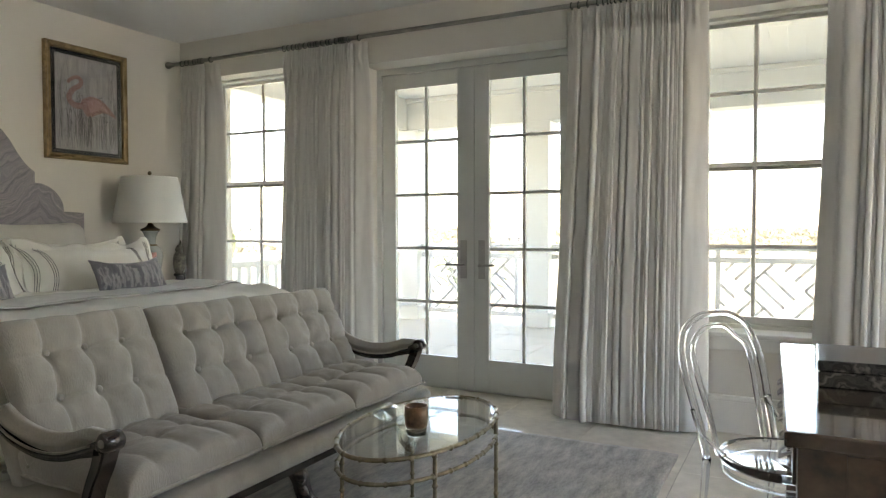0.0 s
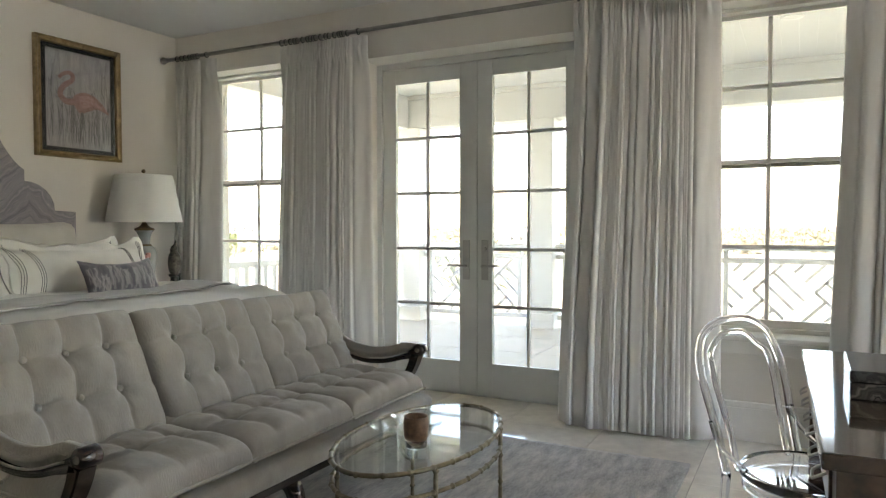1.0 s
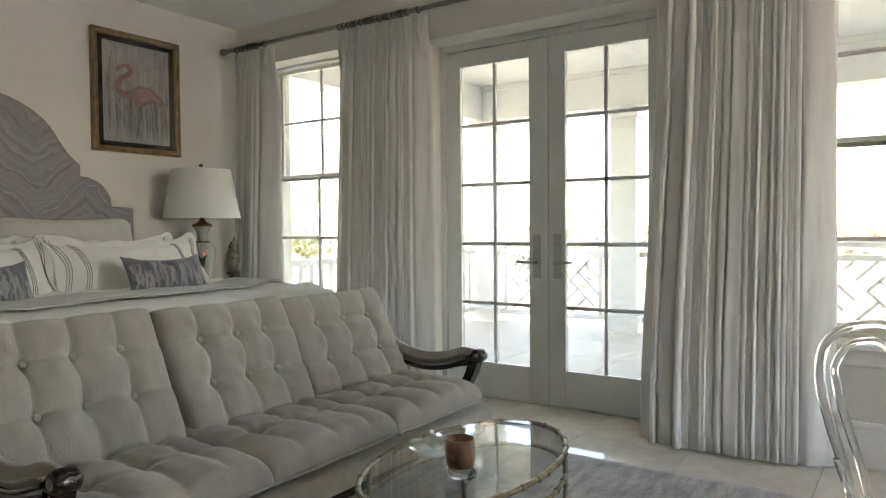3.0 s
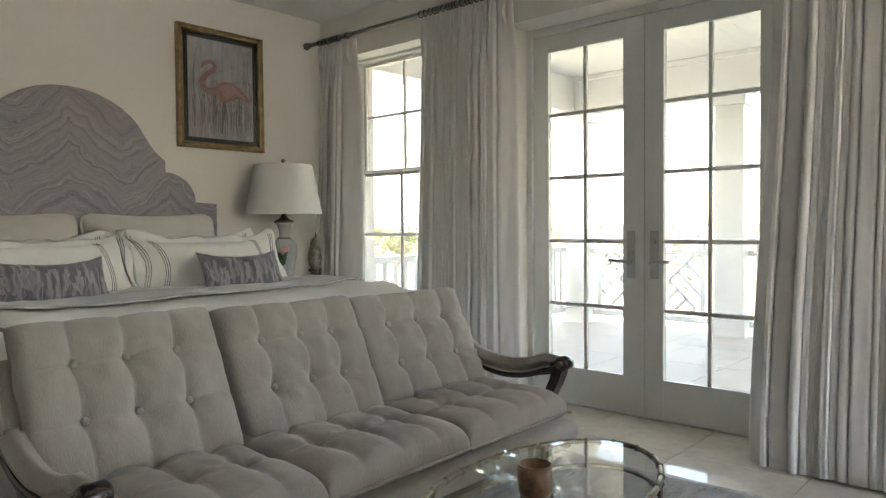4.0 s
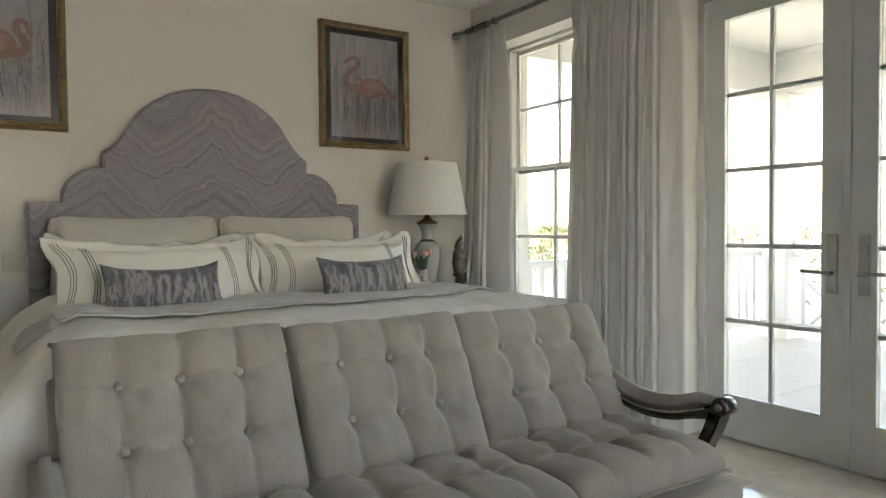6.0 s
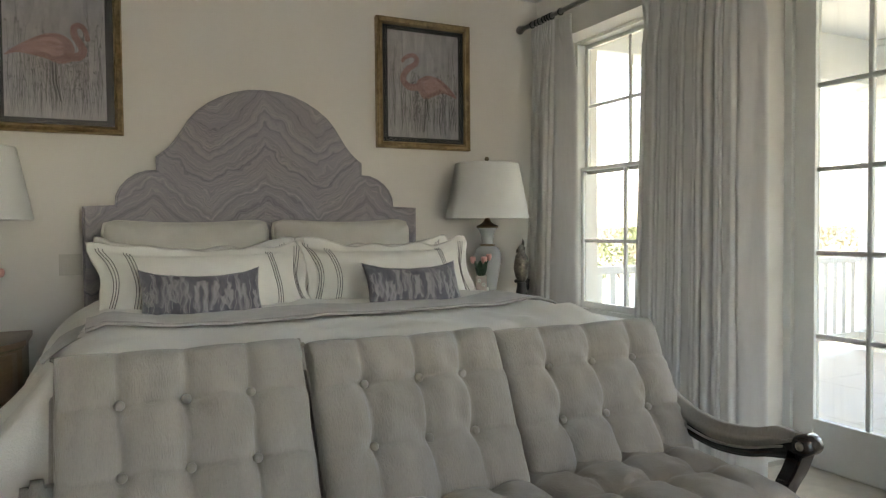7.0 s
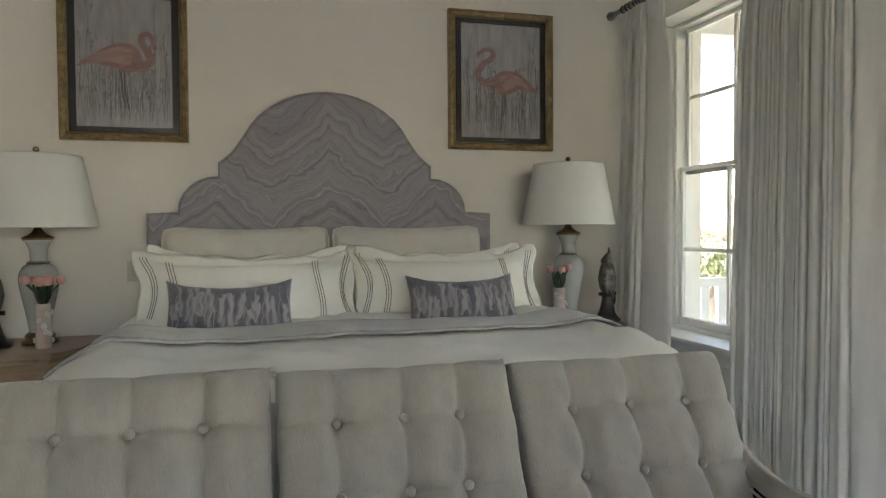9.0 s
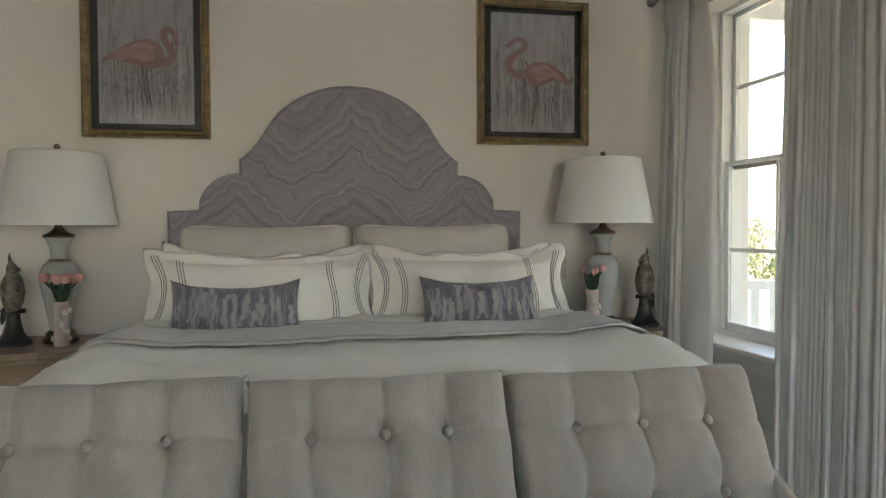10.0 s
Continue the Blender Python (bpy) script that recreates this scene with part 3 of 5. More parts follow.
for i in range(900):
    a = radians(rng.uniform(-72, 30))
    d = 110 * (7 ** rng.uniform(0, 1) ** 0.5)
    s = (d / 120) ** 0.6
    clump(bm, (d * math.sin(a), d * math.cos(a), GZ - 0.3), rng.uniform(2.5, 7) * s, rng.uniform(0.5, 1.7) * s, 60, 0.6 * s, rng)
solid("far_scrub", bm, M_BUSH, "low green and olive coastal scrub in the distance", "bushes", "stuff")


# ---- curtains and their rod ----
ROD_Y, ROD_Z = 4.455, 2.605


def curtain(top, low, folds, seed, label):
    """A pinch-pleated curtain; top and low are its x ranges at head and hem."""
    rng = random.Random(seed)
    size = [rng.choice((0.35, 0.5, 0.6, 0.7, 1.0, 1.9)) * rng.uniform(0.85, 1.15) for _ in range(folds)]
    size[0], size[-1] = 1.5, 3.2
    cuts = [0.0]
    for q in size:
        cuts.append(cuts[-1] + q)
    cuts = [c / cuts[-1] for c in cuts]
    deep = [rng.uniform(0.7, 1.2) for _ in range(folds)]
    deep[0], deep[-1] = 0.25, 0.35
    lean = [rng.uniform(-0.0015, 0.0015) for _ in range(folds)]
    push = [rng.uniform(-0.018, 0.022) for _ in range(folds + 1)]
    blunt = [rng.uniform(5.0, 13.0) for _ in range(folds)]
    per, rows = 16, 48
    z1, z0 = 2.572, 0.015
    bm = bmesh.new()
    grid = []
    for j in range(rows + 1):
        v = j / rows
        z = z1 + (z0 - z1) * v ** 1.7
        drop = z1 - z
        head = 1 - ease(0.10, 0.45, drop)
        spread = ease(0.05, 1.0, drop / (z1 - z0))
        xa, xb = top[0] + (low[0] - top[0]) * spread, top[1] + (low[1] - top[1]) * spread
        row = []
        for i in range(folds * per + 1):
            k = min(i // per, folds - 1)
            f = i / per - k
            s = cuts[k] + (cuts[k + 1] - cuts[k]) * f
            width = (cuts[k + 1] - cuts[k]) * (xb - xa)
            a = (0.030 + 0.022 * ease(0.08, 0.5, drop)) * deep[k]
            p = 1 - abs(2 * f - 1) ** blunt[k]
            soft = math.sin(math.pi * f)
            y = ROD_Y + 0.024 - 0.92 * a * (p + (soft - p) * 0.25 * head) - 0.5 * push[k] * soft * (1 - head)
            # three pinched fingers below the header tape
            fingers = abs(math.sin(3 * math.pi * f)) * soft
            pinch = math.exp(-((drop - 0.105) / 0.040) ** 2)
            y -= 0.012 * fingers * (1 - ease(0.08, 0.22, drop)) + 0.018 * pinch * math.exp(-((f - 0.5) / 0.16) ** 2)
            y -= 0.008 * ease(0.3, 2.4, drop) * math.sin(4 * s + 0.9 * drop + seed)
            # the outer edges turn back towards the wall
            if k == folds - 1:
                y += 0.055 * ease(0.0, 1.0, f) * ease(0.05, 0.5, drop) + (0.008 * math.sin(8 * f + 3.2 * drop) + 0.006 * noise.noise((f * 5 + drop * 3, drop * 4 - f * 3, seed + 2))) * (1 - f) * ease(0.3, 1.2, drop)
            elif k == 0:
                y += 0.05 * (1 - f) ** 1.1 * ease(0.05, 0.5, drop)
            x = xa + (xb - xa) * s + width * 0.025 * math.sin(2 * math.pi * f) * (0 if k == folds - 1 else 1)
            x -= pinch * 1.0 * min(width, 0.06) * (f - 0.5) * (1 - abs(2 * f - 1)) * 1.3
            x += lean[k] * drop * soft + 0.0007 * noise.noise((s * 9, z * 1.6, seed))
            y += 0.0015 * noise.noise((s * 7, z * 1.9, seed + 7)) * ease(0.2, 0.8, drop)
            row.append(bm.verts.new((x, y, z + 0.004 * noise.noise((s * 6, 3, seed)) * (1 if j == rows else 0))))
        grid.append(row)
    for a, b in zip(grid, grid[1:]):
        for i in range(len(a) - 1):
            bm.faces.new((a[i], a[i + 1], b[i + 1], b[i]))
    c = thing("curtain", ((low[0] + low[1]) / 2, ROD_Y, 0.015), label, "curtain", "curtains on the rod")
    cl = part("cloth", bm, M_CURTAIN, c, smooth=True)
    so = cl.modifiers.new("thick", 'SOLIDIFY')
    so.thickness = 0.004
    bm = bmesh.new()
    for k in range(folds):
        x = top[0] + (top[1] - top[0]) * (cuts[k] + cuts[k + 1]) / 2
        ring = [(x + rng.uniform(-0.003, 0.003), ROD_Y + 0.0205 * math.cos(q * math.pi / 7), ROD_Z - 0.003 + 0.0205 * math.sin(q * math.pi / 7)) for q in range(14)]
        part("curtain_ring", tube(ring, 0.0042, 6, loop=True), M_BLACK, c, smooth=True)
    return c


curtain((-4.62, -4.165), (-4.785, -4.175), 8, 3, "grey linen pinch-pleat curtain hanging in the room corner")
curtain((-3.515, -2.735), (-3.60, -2.72), 19, 8, "grey linen pinch-pleat curtain drawn between window and french doors")
curtain((-1.245, -0.41), (-1.345, -0.40), 22, 5, "wide grey linen pinch-pleat curtain beside the french doors")
curtain((0.195, 0.99), (0.135, 1.02), 15, 14, "grey linen pinch-pleat curtain behind the walnut desk")

rod = thing("curtain_rod", (-1.9, ROD_Y, ROD_Z), "long grey pewter curtain rod with ball finials", "curtain rod")
bm = bmesh.new()
part("pole", tube([(-4.69, ROD_Y, ROD_Z), (-2, ROD_Y, ROD_Z), (1.1, ROD_Y, ROD_Z)], 0.0155, 14), M_PEWTER, rod, smooth=True)
for x, s in ((-4.69, -1), (1.1, 1)):
    bm = lathe([(0.0, -0.03), (0.014, -0.026), (0.026, -0.014), (0.030, 0.0), (0.026, 0.014), (0.014, 0.026), (0.011, 0.03), (0.020, 0.034), (0.020, 0.044), (0.013, 0.047), (0.013, 0.06)], (0, 0, 0), 20, closed=False)
    bm.transform(Matrix.Translation((x + s * 0.045, ROD_Y, ROD_Z)) @ Matrix.Rotation(radians(90 if s < 0 else -90), 4, 'Y'))
    part("finial", bm, M_PEWTER, rod, smooth=True)
for x in (-4.48, -3.12, -0.85, 0.9):
    bm = tube([(x, ROD_Y, ROD_Z - 0.02), (x, ROD_Y + 0.08, ROD_Z - 0.025), (x, Y1 - 0.001, ROD_Z - 0.02)], 0.008, 8)
    box(x - 0.02, x + 0.02, Y1 - 0.008, Y1 - 0.001, ROD_Z - 0.06, ROD_Z + 0.02, 0.002, bm)
    part("bracket", bm, M_PEWTER, rod)


# ---- sofa ----
def cushion(u, v, n, origin, wide, tall, thick, buttons, seed, dent=0.052, edge=0.35, rows=60):
    """A tufted cushion: origin is the middle of its back plane; u across, v along, n outward."""
    u, v, n = Vector(u).normalized(), Vector(v).normalized(), Vector(n).normalized()
    bm = bmesh.new()
    cols = int(rows * wide / tall)
    us = sorted({b[0] for b in buttons})
    vs = sorted({b[1] for b in buttons})
    front, back, heights = [], [], []

    def swell(x, y, e):
        """The height of the stuffing, pulled in along the seams between the buttons."""
        h = thick * e
        def puff(d, reach):
            g = min(1.0, d / reach)
            return 1 - math.sqrt(max(0.0, 1 - (1 - g) ** 2))
        col = max((puff(abs(x - q + 0.006 * noise.noise((y * 9, q * 30, seed))), 0.082) for q in us), default=0)
        row = max((puff(abs(y - q + 0.010 * noise.noise((x * 11, q * 31, seed + 3))), 0.085) for q in vs), default=0)
        pit = max((math.exp(-(x - p) ** 2 / 0.0012 - (y - q) ** 2 / 0.0012) for p, q in buttons), default=0)
        near = max((math.exp(-((y - q) / 0.10) ** 2) for q in vs), default=0)
        h -= dent * (col * (0.62 + 0.38 * near) + row * 0.40 + pit * 0.38) * e
        h += (0.009 * noise.noise((x * 6, y * 6, seed)) + 0.003 * noise.noise((x * 22, y * 22, seed + 1))) * e
        for p, q in buttons:
            r = math.hypot(x - p, y - q)
            if 0.015 < r < 0.11:
                h += 0.0045 * math.sin(5 * math.atan2(y - q, x - p) + seed + p * 40) * math.sin(math.pi * (r - 0.015) / 0.095) * e
        return h
    for j in range(rows + 1):
        fr, bk = [], []
        b = (j / rows - 0.5) * 2
        b = math.copysign(1 - (1 - abs(b)) ** 1.25, b)
        for i in range(cols + 1):
            a = (i / cols - 0.5) * 2
            a = math.copysign(1 - (1 - abs(a)) ** 1.25, a)
            e = ((1 - abs(a) ** 6) * (1 - abs(b) ** 6)) ** edge
            x, y = a * wide / 2, b * tall / 2
            h = swell(x, y, e)
            heights.append((x, y, h))
            pinch = 1 - 0.03 * (abs(b) ** 8) * (1 - abs(a)) if buttons else 1
            px = x * (1 - 0.012 * math.cos(b * 5) ** 2)
            fr.append(bm.verts.new(Vector(origin) + u * px + v * y * pinch + n * (0.012 + h)))
            bk.append(bm.verts.new(Vector(origin) + u * px + v * y * pinch + n * (0.012 - 0.25 * thick * e)) if 0 < i < cols and 0 < j < rows else fr[-1])
        front.append(fr)
        back.append(bk)
    for g in (front, back):
        for a, b in zip(g, g[1:]):
            for i in range(cols):
                q = (a[i], a[i + 1], b[i + 1], b[i])
                try:
                    bm.faces.new(q)
                except ValueError:
                    pass
    return bm, (lambda x, y, h: Vector(origin) + u * x + v * y + n * h), (lambda x, y: 0.012 + max(q[2] for q in heights if math.hypot(q[0] - x, q[1] - y) < 0.0105))


sofa = thing("tufted_sofa", (-2.1, 2.57, 0.0), "pale grey button-tufted three-seat sofa with dark scrolled wooden arms", "sofa")
BACK_V = Vector((-0.449, 0, 0.893)).normalized()
BACK_N = Vector((0.893, 0, 0.449)).normalized()
# back cushions: middle, width, shift in x and z, button columns; then the seat cushions
BACKS = [(1.930, 0.622, -0.008, 0.010, (-0.167, -0.009, 0.155)), (2.560, 0.612, 0.010, 0.0, (-0.165, 0.004, 0.153)), (3.208, 0.662, -0.004, -0.014, (-0.173, 0.002, 0.182))]
SEATS = [(1.918, 0.600), (2.535, 0.634), (3.172, 0.640)]
bm = box(-2.42, -1.712, 1.53, 3.548, 0.262, 0.348, 0.038, segments=5)
part("seat_deck", bm, M_SOFA, sofa, "padded seat rail in pale grey cloth", True)
bm = bmesh.new()
box(-0.03, 0.03, 1.605, 3.50, -0.30, 0.238, 0.02, bm, 3)
bm.transform(Matrix.Translation((-2.412, 0, 0.572)) @ Matrix.Rotation(-math.atan2(0.449, 0.893), 4, 'Y'))
part("back_board", bm, M_SOFA, sofa, "padded back panel in pale grey cloth", True)
for k, (yc, wd, ox, oz, cols) in enumerate(BACKS):
    marks = [(q, w) for q in cols for w in (0.1095, -0.0645)]
    bm, at, level = cushion((0, 1, 0), BACK_V, BACK_N, Vector((-2.3676 + ox, yc, 0.6357 + oz)), wd, 0.515, 0.100, marks, 10 + k, 0.045, 0.24, 84)
    c = part("back_cushion", bm, M_SOFA, sofa, "tufted back cushion with covered buttons", True)
    for x, y in marks:
        p = at(x * 0.99, y, level(x, y) + 0.015)
        bm = lathe([(0.0005, 0.0065), (0.006, 0.0055), (0.0112, 0.0020), (0.0132, -0.002), (0.0118, -0.006), (0.005, -0.016)], (0, 0, 0), 14, closed=False)
        bm.transform(Matrix.Translation(p) @ BACK_N.to_track_quat('Z', 'Y').to_matrix().to_4x4())
        part("button", bm, M_SOFA, c, smooth=True)
    edge = [at(a * wd / 2 * 0.985, b * 0.2575 * 0.985, 0.012) for a, b in ((-1, -0.95), (-1, 0), (-1, 0.95), (-0.95, 1), (0, 1), (0.95, 1), (1, 0.95), (1, 0), (1, -0.95), (0.95, -1), (0, -1), (-0.95, -1))]
    part("piping", tube(curve(edge, 6, True), 0.0045, 6, loop=True), M_SOFA, c, smooth=True)
for k, (yc, wd) in enumerate(SEATS):
    marks = [(q * 0.172, w) for q in (-1, 0, 1) for w in (-0.13, 0.06)]
    bm, at, level = cushion((0, 1, 0), (1, 0, 0), (0, 0, 1), Vector((-2.06, yc, 0.373)), wd, 0.62, 0.110, marks, 20 + k, 0.036, 0.25, 72)
    c = part("seat_cushion", bm, M_SOFA, sofa, "tufted seat cushion with piped edge", True)
    edge = [at(a * wd / 2 * 0.987, b * 0.3095, 0.010) for a, b in ((-1, -0.95), (-1, 0), (-1, 0.95), (-0.95, 1), (0, 1), (0.95, 1), (1, 0.95), (1, 0), (1, -0.95), (0.95, -1), (0, -1), (-0.95, -1))]
    part("piping", tube(curve(edge, 6, True), 0.0062, 6, loop=True), M_SOFA, c, smooth=True)
ARM = [(-2.36, 0.612), (-2.305, 0.575), (-2.22, 0.540), (-2.10, 0.520), (-1.98, 0.530), (-1.88, 0.560), (-1.80, 0.585)]
POST = [(-1.805, 0.56), (-1.825, 0.50), (-1.855, 0.44), (-1.875, 0.38), (-1.87, 0.31), (-1.85, 0.24)]
for y0, y1, s in ((1.555, 1.62, -1), (3.495, 3.56, -1)):
    pts = [(p.x, p.z) for p in curve([(x, 0, z) for x, z in ARM], 5)]
    low = [(x, z - 0.022) for x, z in pts]
    arm = part("armrest", strap(low, [0.026 + 0.034 * max(0.0, i / len(pts) - 0.75) * 4 for i in range(len(pts))], y0, y1), M_WOOD, sofa, "dark walnut scrolled arm", True)
    stuff = pts[2:]
    thin = [min(1.0, (len(stuff) - i) / 6) ** 0.6 for i in range(len(stuff))]
    pad = [(x, z - 0.009 + 0.030 * k) for (x, z), k in zip(stuff, thin)]
    part("arm_pad", strap(pad, [0.060 * k for k in thin], y0 - 0.003, y1 + 0.003, 0.022), M_SOFA, arm, "pale grey arm pad", True)
    for yy in (y0 - 0.001, y1 + 0.001):
        part("piping", tube([(x, yy, z - 0.006) for x, z in pts[3:-3]], 0.0042, 6), M_SOFA, arm, smooth=True)
    post = [(p.x, p.z) for p in curve([(x, 0, z) for x, z in POST], 5)]
    part("arm_post", strap(post, [0.050 - 0.010 * math.sin(math.pi * i / len(post)) for i in range(len(post))], y0, y1), M_WOOD, arm, "curved dark walnut arm post")
    bm = lathe([(0.0, -0.001), (0.024, -0.001), (0.031, 0.006), (0.031, 0.060), (0.024, 0.067), (0.0, 0.067)], (0, 0, 0), 24, closed=False)
    bm.transform(Matrix.Translation((-1.787, y1 + 0.001, 0.580)) @ Matrix.Rotation(radians(90), 4, 'X'))
    part("scroll", bm, M_WOOD, arm, "round scroll end of the arm", True)
    for yy, d in ((y0 - 0.002, -1), (y1 + 0.002, 1)):
        bm = lathe([(0.0, 0.007), (0.007, 0.006), (0.0125, 0.002), (0.0135, -0.002)], (0, 0, 0), 16, closed=False)
        bm.transform(Matrix.Translation((-1.787, yy, 0.580)) @ Matrix.Rotation(radians(90 * -d), 4, 'X'))
        part("rosette", bm, M_SILVER, arm, "small pale metal rosette", True)
for y in (1.66, 2.58, 3.46):
    leg = [(-2.36, 0.26), (-2.22, 0.238), (-2.05, 0.226), (-1.93, 0.196), (-1.865, 0.14), (-1.845, 0.08), (-1.815, 0.036), (-1.78, 0.032)]
    pts = [(p.x, p.z) for p in curve([(x, 0, z) for x, z in leg], 5)]
    part("front_leg", strap(pts, [0.086 - 0.046 * i / len(pts) for i in range(len(pts))], y - 0.030, y + 0.030), M_WOOD, sofa, "curved dark walnut leg", True)
    leg = [(-1.84, 0.27), (-1.93, 0.215), (-2.05, 0.175), (-2.16, 0.15), (-2.24, 0.10), (-2.28, 0.05), (-2.31, 0.022), (-2.34, 0.02)]
    pts = [(p.x, p.z) for p in curve([(x, 0, z) for x, z in leg], 5)]
    part("rear_leg", strap(pts, [0.086 - 0.046 * i / len(pts) for i in range(len(pts))], y - 0.0295, y + 0.0295), M_WOOD, sofa, "curved dark walnut leg", True)
part("seat_frame", box(-2.35, -1.745, 1.575, 3.515, 0.226, 0.272, 0.008), M_WOOD, sofa, "dark walnut seat frame")


# ---- bed ----
BC = 2.632
bed = thing("upholstered_bed", (-3.7, BC, 0.0), "king bed with shaped agate-patterned fabric headboard and white duvet", "bed")
half = [(0.972, 0.20), (0.972, 1.337), (0.815, 1.340)]
half += [(0.60 + 0.215 * math.cos(q) , 1.345 + 0.195 * math.sin(q)) for q in [radians(d) for d in range(15, 91, 15)]]
half += [(0.60, 1.617), (0.575, 1.632), (0.535, 1.668), (0.50, 1.712), (0.465, 1.765), (0.43, 1.822), (0.385, 1.878), (0.316, 1.932), (0.25, 1.970), (0.17, 2.003), (0.085, 2.022)]
line = [(-4.775, BC + a, z) for a, z in half] + [(-4.775, BC, 2.027)] + [(-4.775, BC - a, z) for a, z in half[::-1]]
hb = part("headboard", plate(line, (0.085, 0, 0), bevel=0.0), M_AGATE, bed, "scalloped headboard in grey agate chevron fabric")
bv = hb.modifiers.new("soft", 'BEVEL')
bv.width, bv.segments, bv.limit_method = 0.012, 3, 'ANGLE'
part("welt", tube([(p[0] + 0.078, p[1] + (0.002 if p[1] > BC else -0.002), p[2] + 0.001) for p in line], 0.005, 6), M_AGATE, bed, smooth=True)
part("bed_base", box(-4.68, -2.70, BC - 0.95, BC + 0.95, 0.06, 0.36, 0.03), M_BEIGE, bed, "upholstered bed base")
for x in (-4.5, -2.85):
    for y in (BC - 0.8, BC + 0.8):
        part("leg", box(x - 0.03, x + 0.03, y - 0.03, y + 0.03, 0.012, 0.07), M_WOOD, bed)
part("mattress", box(-4.68, -2.68, BC - 0.96, BC + 0.96, 0.36, 0.78, 0.05, segments=4), M_LINEN, bed, "white mattress", True)


def spill(x, down, side):
    """How far a cover swings out where it hangs beside the mattress; it billows on the open side."""
    out = min(1, down / 0.25) * (0.035 * math.sin(x * 13 + 2 * noise.noise((x * 2, 0, 2))) + 0.03)
    if side > 0:
        out -= 0.055 * min(1, down / 0.2)
    else:
        out += 0.19 * ease(0.08, 0.46, down) * ease(-3.95, -3.4, x)
    return out


def drape(x0, x1, wide, top, drop, lift, seed, ruck, foot=True, step=0.035, start=None):
    """A cover over the bed: crowned on top, rounded over its edges, hanging by drop."""
    bm = bmesh.new()
    run = wide / 2 + drop
    nu = max(1, int((x1 - x0 + (drop if foot else 0)) / step))
    nv = int(2 * run / step)
    lo = -run if start is None else start
    rows = []
    for i in range(nu + 1):
        s = (x1 - x0 + (drop if foot else 0)) * i / nu
        row = []
        for j in range(nv + 1):
            t = lo + (run - lo) * j / nv
            r = 0.20

            def fold(q, half):
                """Along and down for the length q over an edge at half."""
                if q < half - r:
                    return q, 0.0
                a = (q - half + r) / r
                if a < math.pi / 2:
                    return half - r + r * math.sin(a), r * (1 - math.cos(a))
                return half + 0.02 * math.sin(min(1, (q - half) * 2)), r + (q - half + r - r * math.pi / 2)
            yy, dz = fold(abs(t), wide / 2)
            xx, dx = (fold(s, x1 - x0) if foot else (s, 0.0))
            z = top - max(dz, dx) - 0.25 * min(dz, dx)
            crown = 0.03 * (1 - (yy / (wide / 2)) ** 2) if dz == 0 else 0
            side = 1 if t >= 0 else -1
            p = Vector((x0 + xx, BC + side * yy, z + crown + lift))
            w = noise.noise((p.x * 2.1, p.y * 2.3, seed)) * 0.6 + noise.noise((p.x * 5.5, p.y * 3.2, seed + 4)) * 0.3
            hang = min(1, max(dz, dx) / 0.25)
            toe = ease(-3.1, -2.75, p.x) if foot else 0
            p.z += (0.012 + 0.026 * toe) * (abs(noise.noise((p.x * 5 + p.y * 2, p.y * 9, seed + 20))) - 0.25) * (1 - hang) if foot else 0
            p.z += ruck * w * (1 - hang) + 0.007 * noise.noise((p.x * 9 + p.y * 5, p.y * 12, seed)) * (1 - hang)
            edge = math.exp(-((abs(t) - wide / 2 + 0.02) / 0.10) ** 2)
            p.z += 0.035 * math.exp(-((abs(t) - wide / 2 + 0.20) / 0.17) ** 2) * (1 - hang)
            p.z += edge * 0.016 * abs(noise.noise((p.x * 11, 3, seed + 9)))
            rim = ease(wide / 2 - 0.55, wide / 2 - 0.1, abs(t)) * (1 - hang) * ease(-3.12, -2.95, p.x) if foot else 0
            p.z += 0.016 * rim * abs(noise.noise((p.x * 14 + p.y * 6, p.y * 7 - p.x * 4, seed + 31)))
            p.y += side * spill(p.x, max(dz, dx), side) * (1 if dz > dx else 0)
            p.x += hang * (0.02 * math.sin(p.y * 14)) * (1 if dx > dz else 0)
            row.append(bm.verts.new(p))
        rows.append(row)
    for a, b in zip(rows, rows[1:]):
        for j in range(nv):
            bm.faces.new((a[j], a[j + 1], b[j + 1], b[j]))
    return bm


dv = thing("duvet", (-3.5, BC, 0.83), "rumpled white cotton duvet spread over the bed", "duvet")
bm = drape(-4.3, -2.64, 2.20, 0.795, 0.42, 0.03, 2, 0.02)
bm.verts.ensure_lookup_table()
cols = int(2 * (2.20 / 2 + 0.42) / 0.035) + 1
grid = [bm.verts[i:i + cols] for i in range(0, len(bm.verts), cols)]
hem = [r[0].co.copy() for r in grid[:-1]] + [v.co.copy() for v in grid[-1]] + [r[-1].co.copy() for r in grid[-2::-1]]
d = part("cover", bm, M_LINEN, dv, smooth=True)
part("hem", tube(hem, 0.0075, 8), M_LINEN, dv, "rolled white hem of the duvet", True)
so = d.modifiers.new("thick", 'SOLIDIFY')
so.thickness = 0.012
thr = thing("throw_blanket", (-3.3, BC, 0.86), "grey wool throw with striped border and fringe across the bed", "blanket")
th = part("cloth", drape(-3.50, -3.12, 2.21, 0.80, 0.12, 0.036, 2, 0.02, False, start=-0.95), M_THROW, thr, smooth=True)
so = th.modifiers.new("thick", 'SOLIDIFY')
so.thickness, so.offset = 0.008, 1
for xa in (-3.132, -3.150):
    part("border_stripe", drape(xa, xa + 0.006, 2.212, 0.80, 0.11, 0.0455, 2, 0.02, False, 0.009, -0.95), M_STRIPE, thr, "narrow charcoal stripe", True)
bm = bmesh.new()
rng = random.Random(3)
